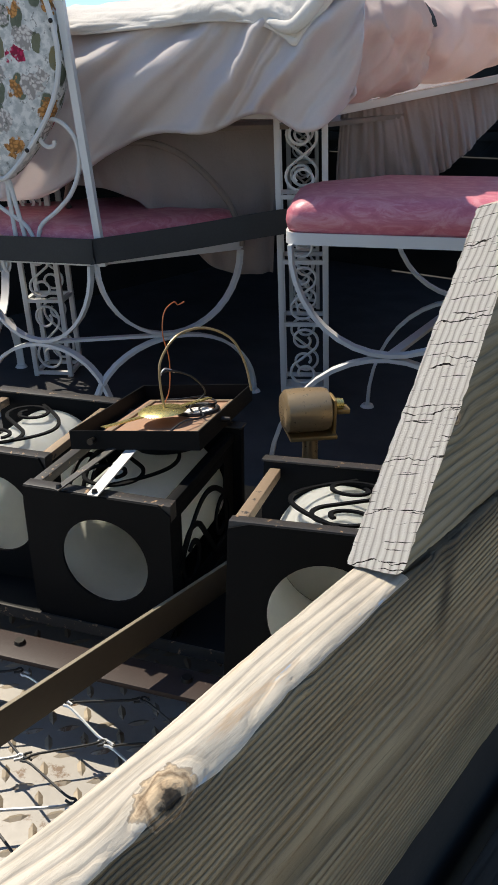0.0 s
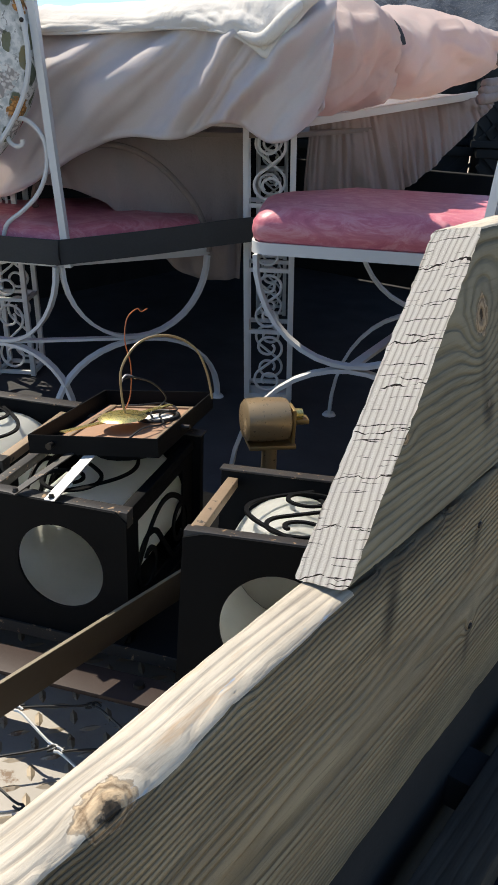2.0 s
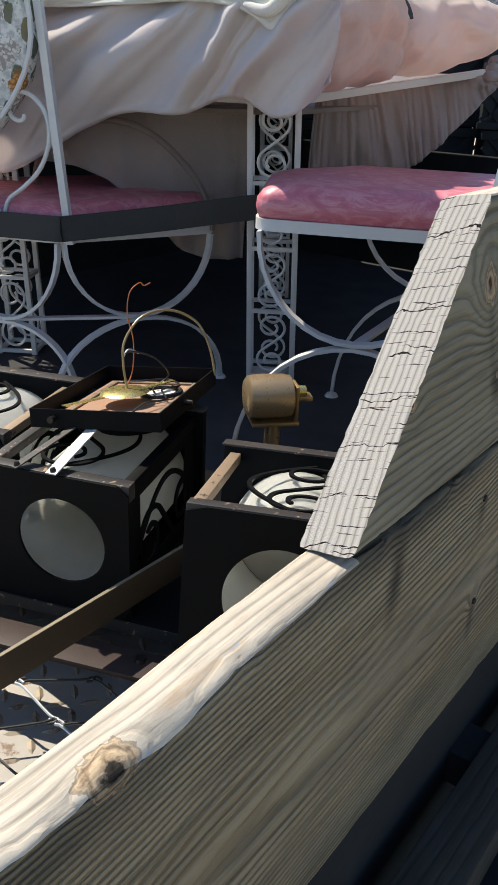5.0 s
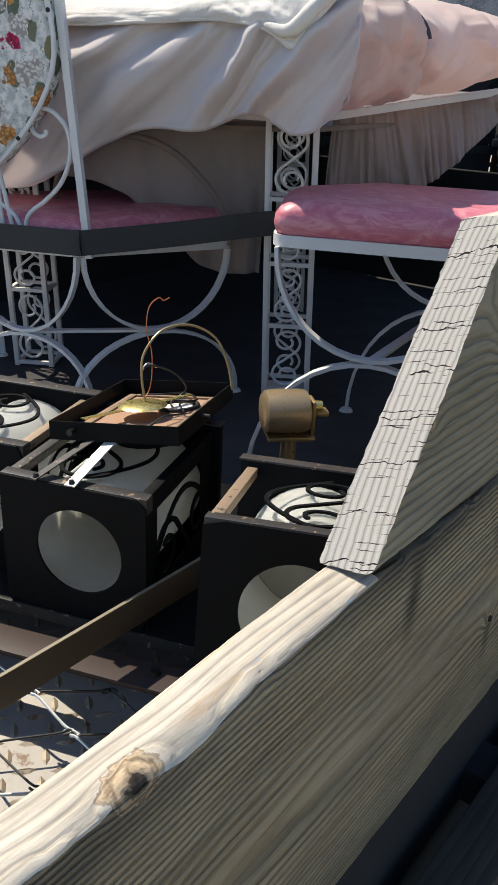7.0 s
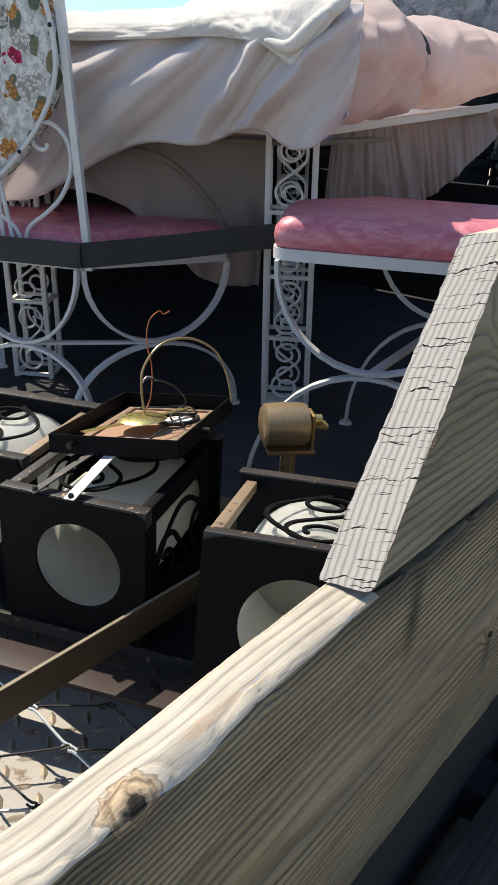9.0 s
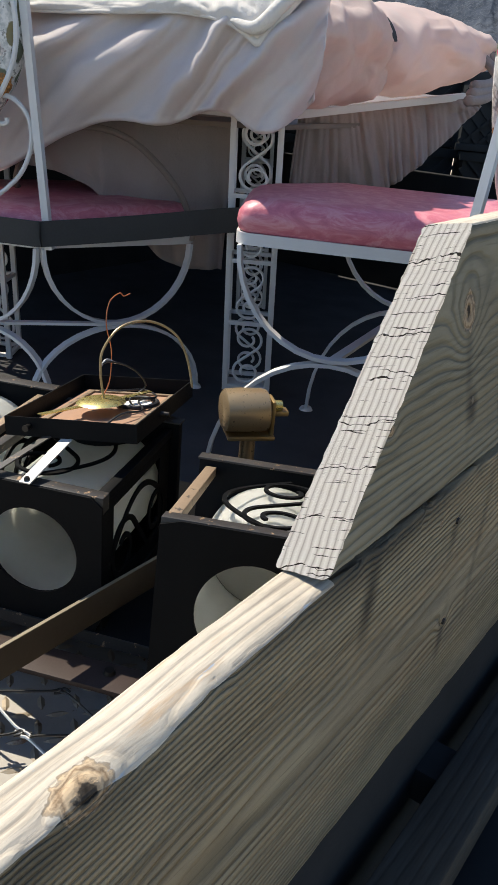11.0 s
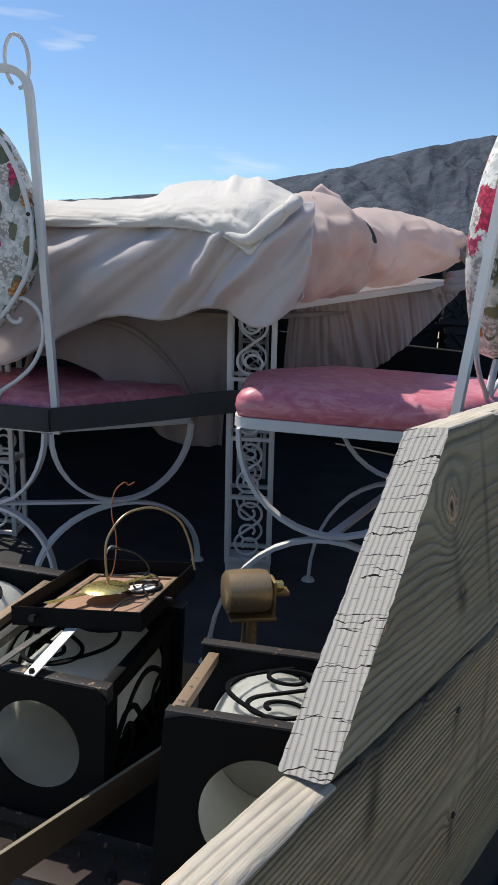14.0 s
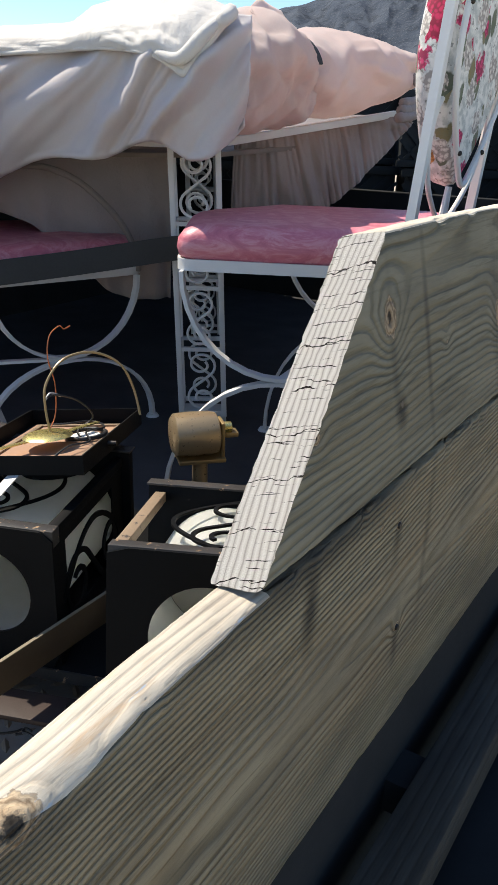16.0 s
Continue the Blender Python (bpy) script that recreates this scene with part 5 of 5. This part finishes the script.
def flap(u, v):
    """The off-white upper layer: from the back over the crest, then down the front to its hem."""
    uu = min(1.0, u * (0.90 + 0.10 * (1 - v)))
    a = Vector(lerp_rows(CREST, uu))
    (pk,), (hm,) = lerp_rows([(q,) for q in PEAK], uu), lerp_rows([(q,) for q in HEM], uu)
    rise = max(0.0, (u - 0.90) / 0.10)
    hm = hm + (a.z - hm) * rise * 0.75
    w = noise.fractal(Vector((u * 6 - v * 1.5, v * 4, 5)), 1.0, 2.0, 5)
    if v < 0.6:
        k = v / 0.6
        # The unseen rear is lengthened to shade the deck.
        back = 1.15 * (1 - k)
        z = pk - 0.26 * (1 - k) ** 2 - (pk - a.z - 0.008) * k ** 4
        p = Vector((a.x, a.y, z)) - OUT * back
        return p + Vector((0, 0, 1)) * (0.020 * w * (1 - 0.5 * k) + 0.010 * (ridged(u * 34 + k * 9 + 3 * w) - 0.4) * k)
    k = (v - 0.6) / 0.4
    top = a + Vector((0, 0, 0.008))
    low = Vector((a.x, a.y, hm)) + OUT * 0.075
    p = top.lerp(low, k) + OUT * (0.030 * math.sin(math.pi * k) + 0.006)
    return p + OUT * (0.014 * (ridged(u * 23 + k * 3 + 3 * w) - 0.3) * k + 0.012 * w) + Vector((0, 0, 0.010 * w * (1 - k)))


bm = bmesh.new()
disc_cloth(bm, flap, 150, 70)
flap_ob = thick(part("flap", bm, M["cover_grey"], cover, "off-white canvas flap folded over the top", angle=180), 0.006)
bm = bmesh.new()
sweep(bm, smooth_path([flap(t / 30, 1.0) for t in range(31)] + [flap(1.0, 1 - 0.1 * t) for t in (1, 2, 3)], 3), 0.006, sides=8, taper=lambda t: 0.7 + 1.8 * max(0.0, t - 0.72) / 0.28)
part("flap_hem", bm, M["cover_grey"], flap_ob, angle=180)
bm = bmesh.new()
sweep(bm, smooth_path([flap(0.80, 0.97) + OUT * 0.004, flap(0.88, 0.93) + OUT * 0.012, flap(0.95, 0.84) + OUT * 0.014, flap(0.99, 0.72) + OUT * 0.008], 6), 0.013, sides=10, taper=lambda t: 0.4 + 0.6 * math.sin(math.pi * t))
part("flap_curl", bm, M["cover_grey"], flap_ob, angle=180)
# rolled end of the bundle
bm = bmesh.new()
for k in range(3):
    c = Vector((2.255 - 0.02 * k, 0.84 - 0.004 * k, 1.315 - 0.018 * k))
    sweep(bm, smooth_path([c + Vector((-0.16, 0.0, -0.045)), c + Vector((-0.06, -0.012, -0.03)), c + Vector((0.0, -0.005, 0.02)), c + Vector((0.02, 0.06, 0.07))], 6), 0.013, sides=8)
part("rolled_edge", bm, M["drape"], cover, angle=180)


def hanging(name, top, bottom, mat, label, pleats, amp, nu=120, nv=26, seed=0):
    def fn(u, v):
        a, b = Vector(lerp_rows(top, u)), Vector(lerp_rows(bottom, u))
        p = a.lerp(b, v)
        w = noise.noise(Vector((u * 4, v * 1.5, seed)))
        fine = noise.noise(Vector((u * pleats * 0.55, v * 0.8, seed + 5)))
        f = amp * (0.5 * math.sin(u * pleats * 0.6 + 5 * w) + 1.3 * fine) * (0.35 + 0.65 * v) + amp * 1.2 * w
        return p + Vector((-0.77, -0.63, 0)) * f

    bm = bmesh.new()
    disc_cloth(bm, fn, nu, nv)
    return thick(part(name, bm, mat, cover, label, angle=180), 0.003)


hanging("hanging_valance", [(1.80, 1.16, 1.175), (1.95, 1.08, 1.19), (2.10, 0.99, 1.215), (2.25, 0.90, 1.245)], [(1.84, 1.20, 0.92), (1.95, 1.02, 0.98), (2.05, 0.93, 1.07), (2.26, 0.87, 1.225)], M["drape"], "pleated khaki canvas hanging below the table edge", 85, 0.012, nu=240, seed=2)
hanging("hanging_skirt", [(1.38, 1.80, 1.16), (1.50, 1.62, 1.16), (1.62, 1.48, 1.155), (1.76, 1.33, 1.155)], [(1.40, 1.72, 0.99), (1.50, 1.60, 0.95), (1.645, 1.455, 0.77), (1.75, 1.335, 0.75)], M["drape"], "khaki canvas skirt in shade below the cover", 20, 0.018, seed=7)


# ---- dark lattice crates standing beyond the trailer ----
M["crate"] = plain("black_plastic_crate", (0.034, 0.037, 0.039), 0.6, spec=0.15, spread=0.3, bump=0.2)


def crate(x, y, z, yaw, w, d, h):
    ob = thing("lattice_crate", "black plastic lattice crate stacked in deep shade", "crate", Matrix.Translation((x, y, z)) @ pose(0, 0, 0, 0, 0, yaw), group="stacked crates")
    part("core", boxed((0.02, 0.02, 0.002), (w - 0.02, d - 0.02, h - 0.03)), M["crate"], ob)
    for lo, hi in (((0, 0, 0), (w, 0.019, 0.03)), ((0, 0, h - 0.04), (w, 0.019, h)), ((0, 0.02, h - 0.028), (0.019, d, h)), ((w - 0.019, 0.02, h - 0.028), (w, d, h)), ((0.02, d - 0.019, h - 0.028), (w - 0.02, d, h))):
        part("rim", boxed(lo, hi, 0.003), M["crate"], ob)
    n = 8
    for i in range(n):
        for s in (-1, 1):
            x0 = 0.03 + (w - 0.06) * i / (n - 1)
            x1 = min(max(x0 + s * (h - 0.07), 0.01), w - 0.01)
            zz = 0.03 + abs(x1 - x0)
            bm = bmesh.new()
            sweep(bm, [(x0, 0.009, 0.03), (x1, 0.009, min(zz, h - 0.04))], 0.014, 0.008, up=(0, 1, 0))
            part("lattice_slat", bm, M["crate"], ob)
    return ob


rc = random.Random(9)
for row, (cx, cy) in enumerate(((3.10, 3.10), (3.42, 2.62), (3.66, 2.10), (3.78, 1.55), (3.84, 1.0), (3.86, 0.42), (2.75, 3.5))):
    for lev in range(4):
        crate(cx + rc.uniform(-0.02, 0.02), cy + rc.uniform(-0.02, 0.02), 0.004 + lev * 0.345, -62 - 12 * (row < 2) + rc.uniform(-5, 5) - 14 * (row > 3), 0.56, 0.42, 0.34)
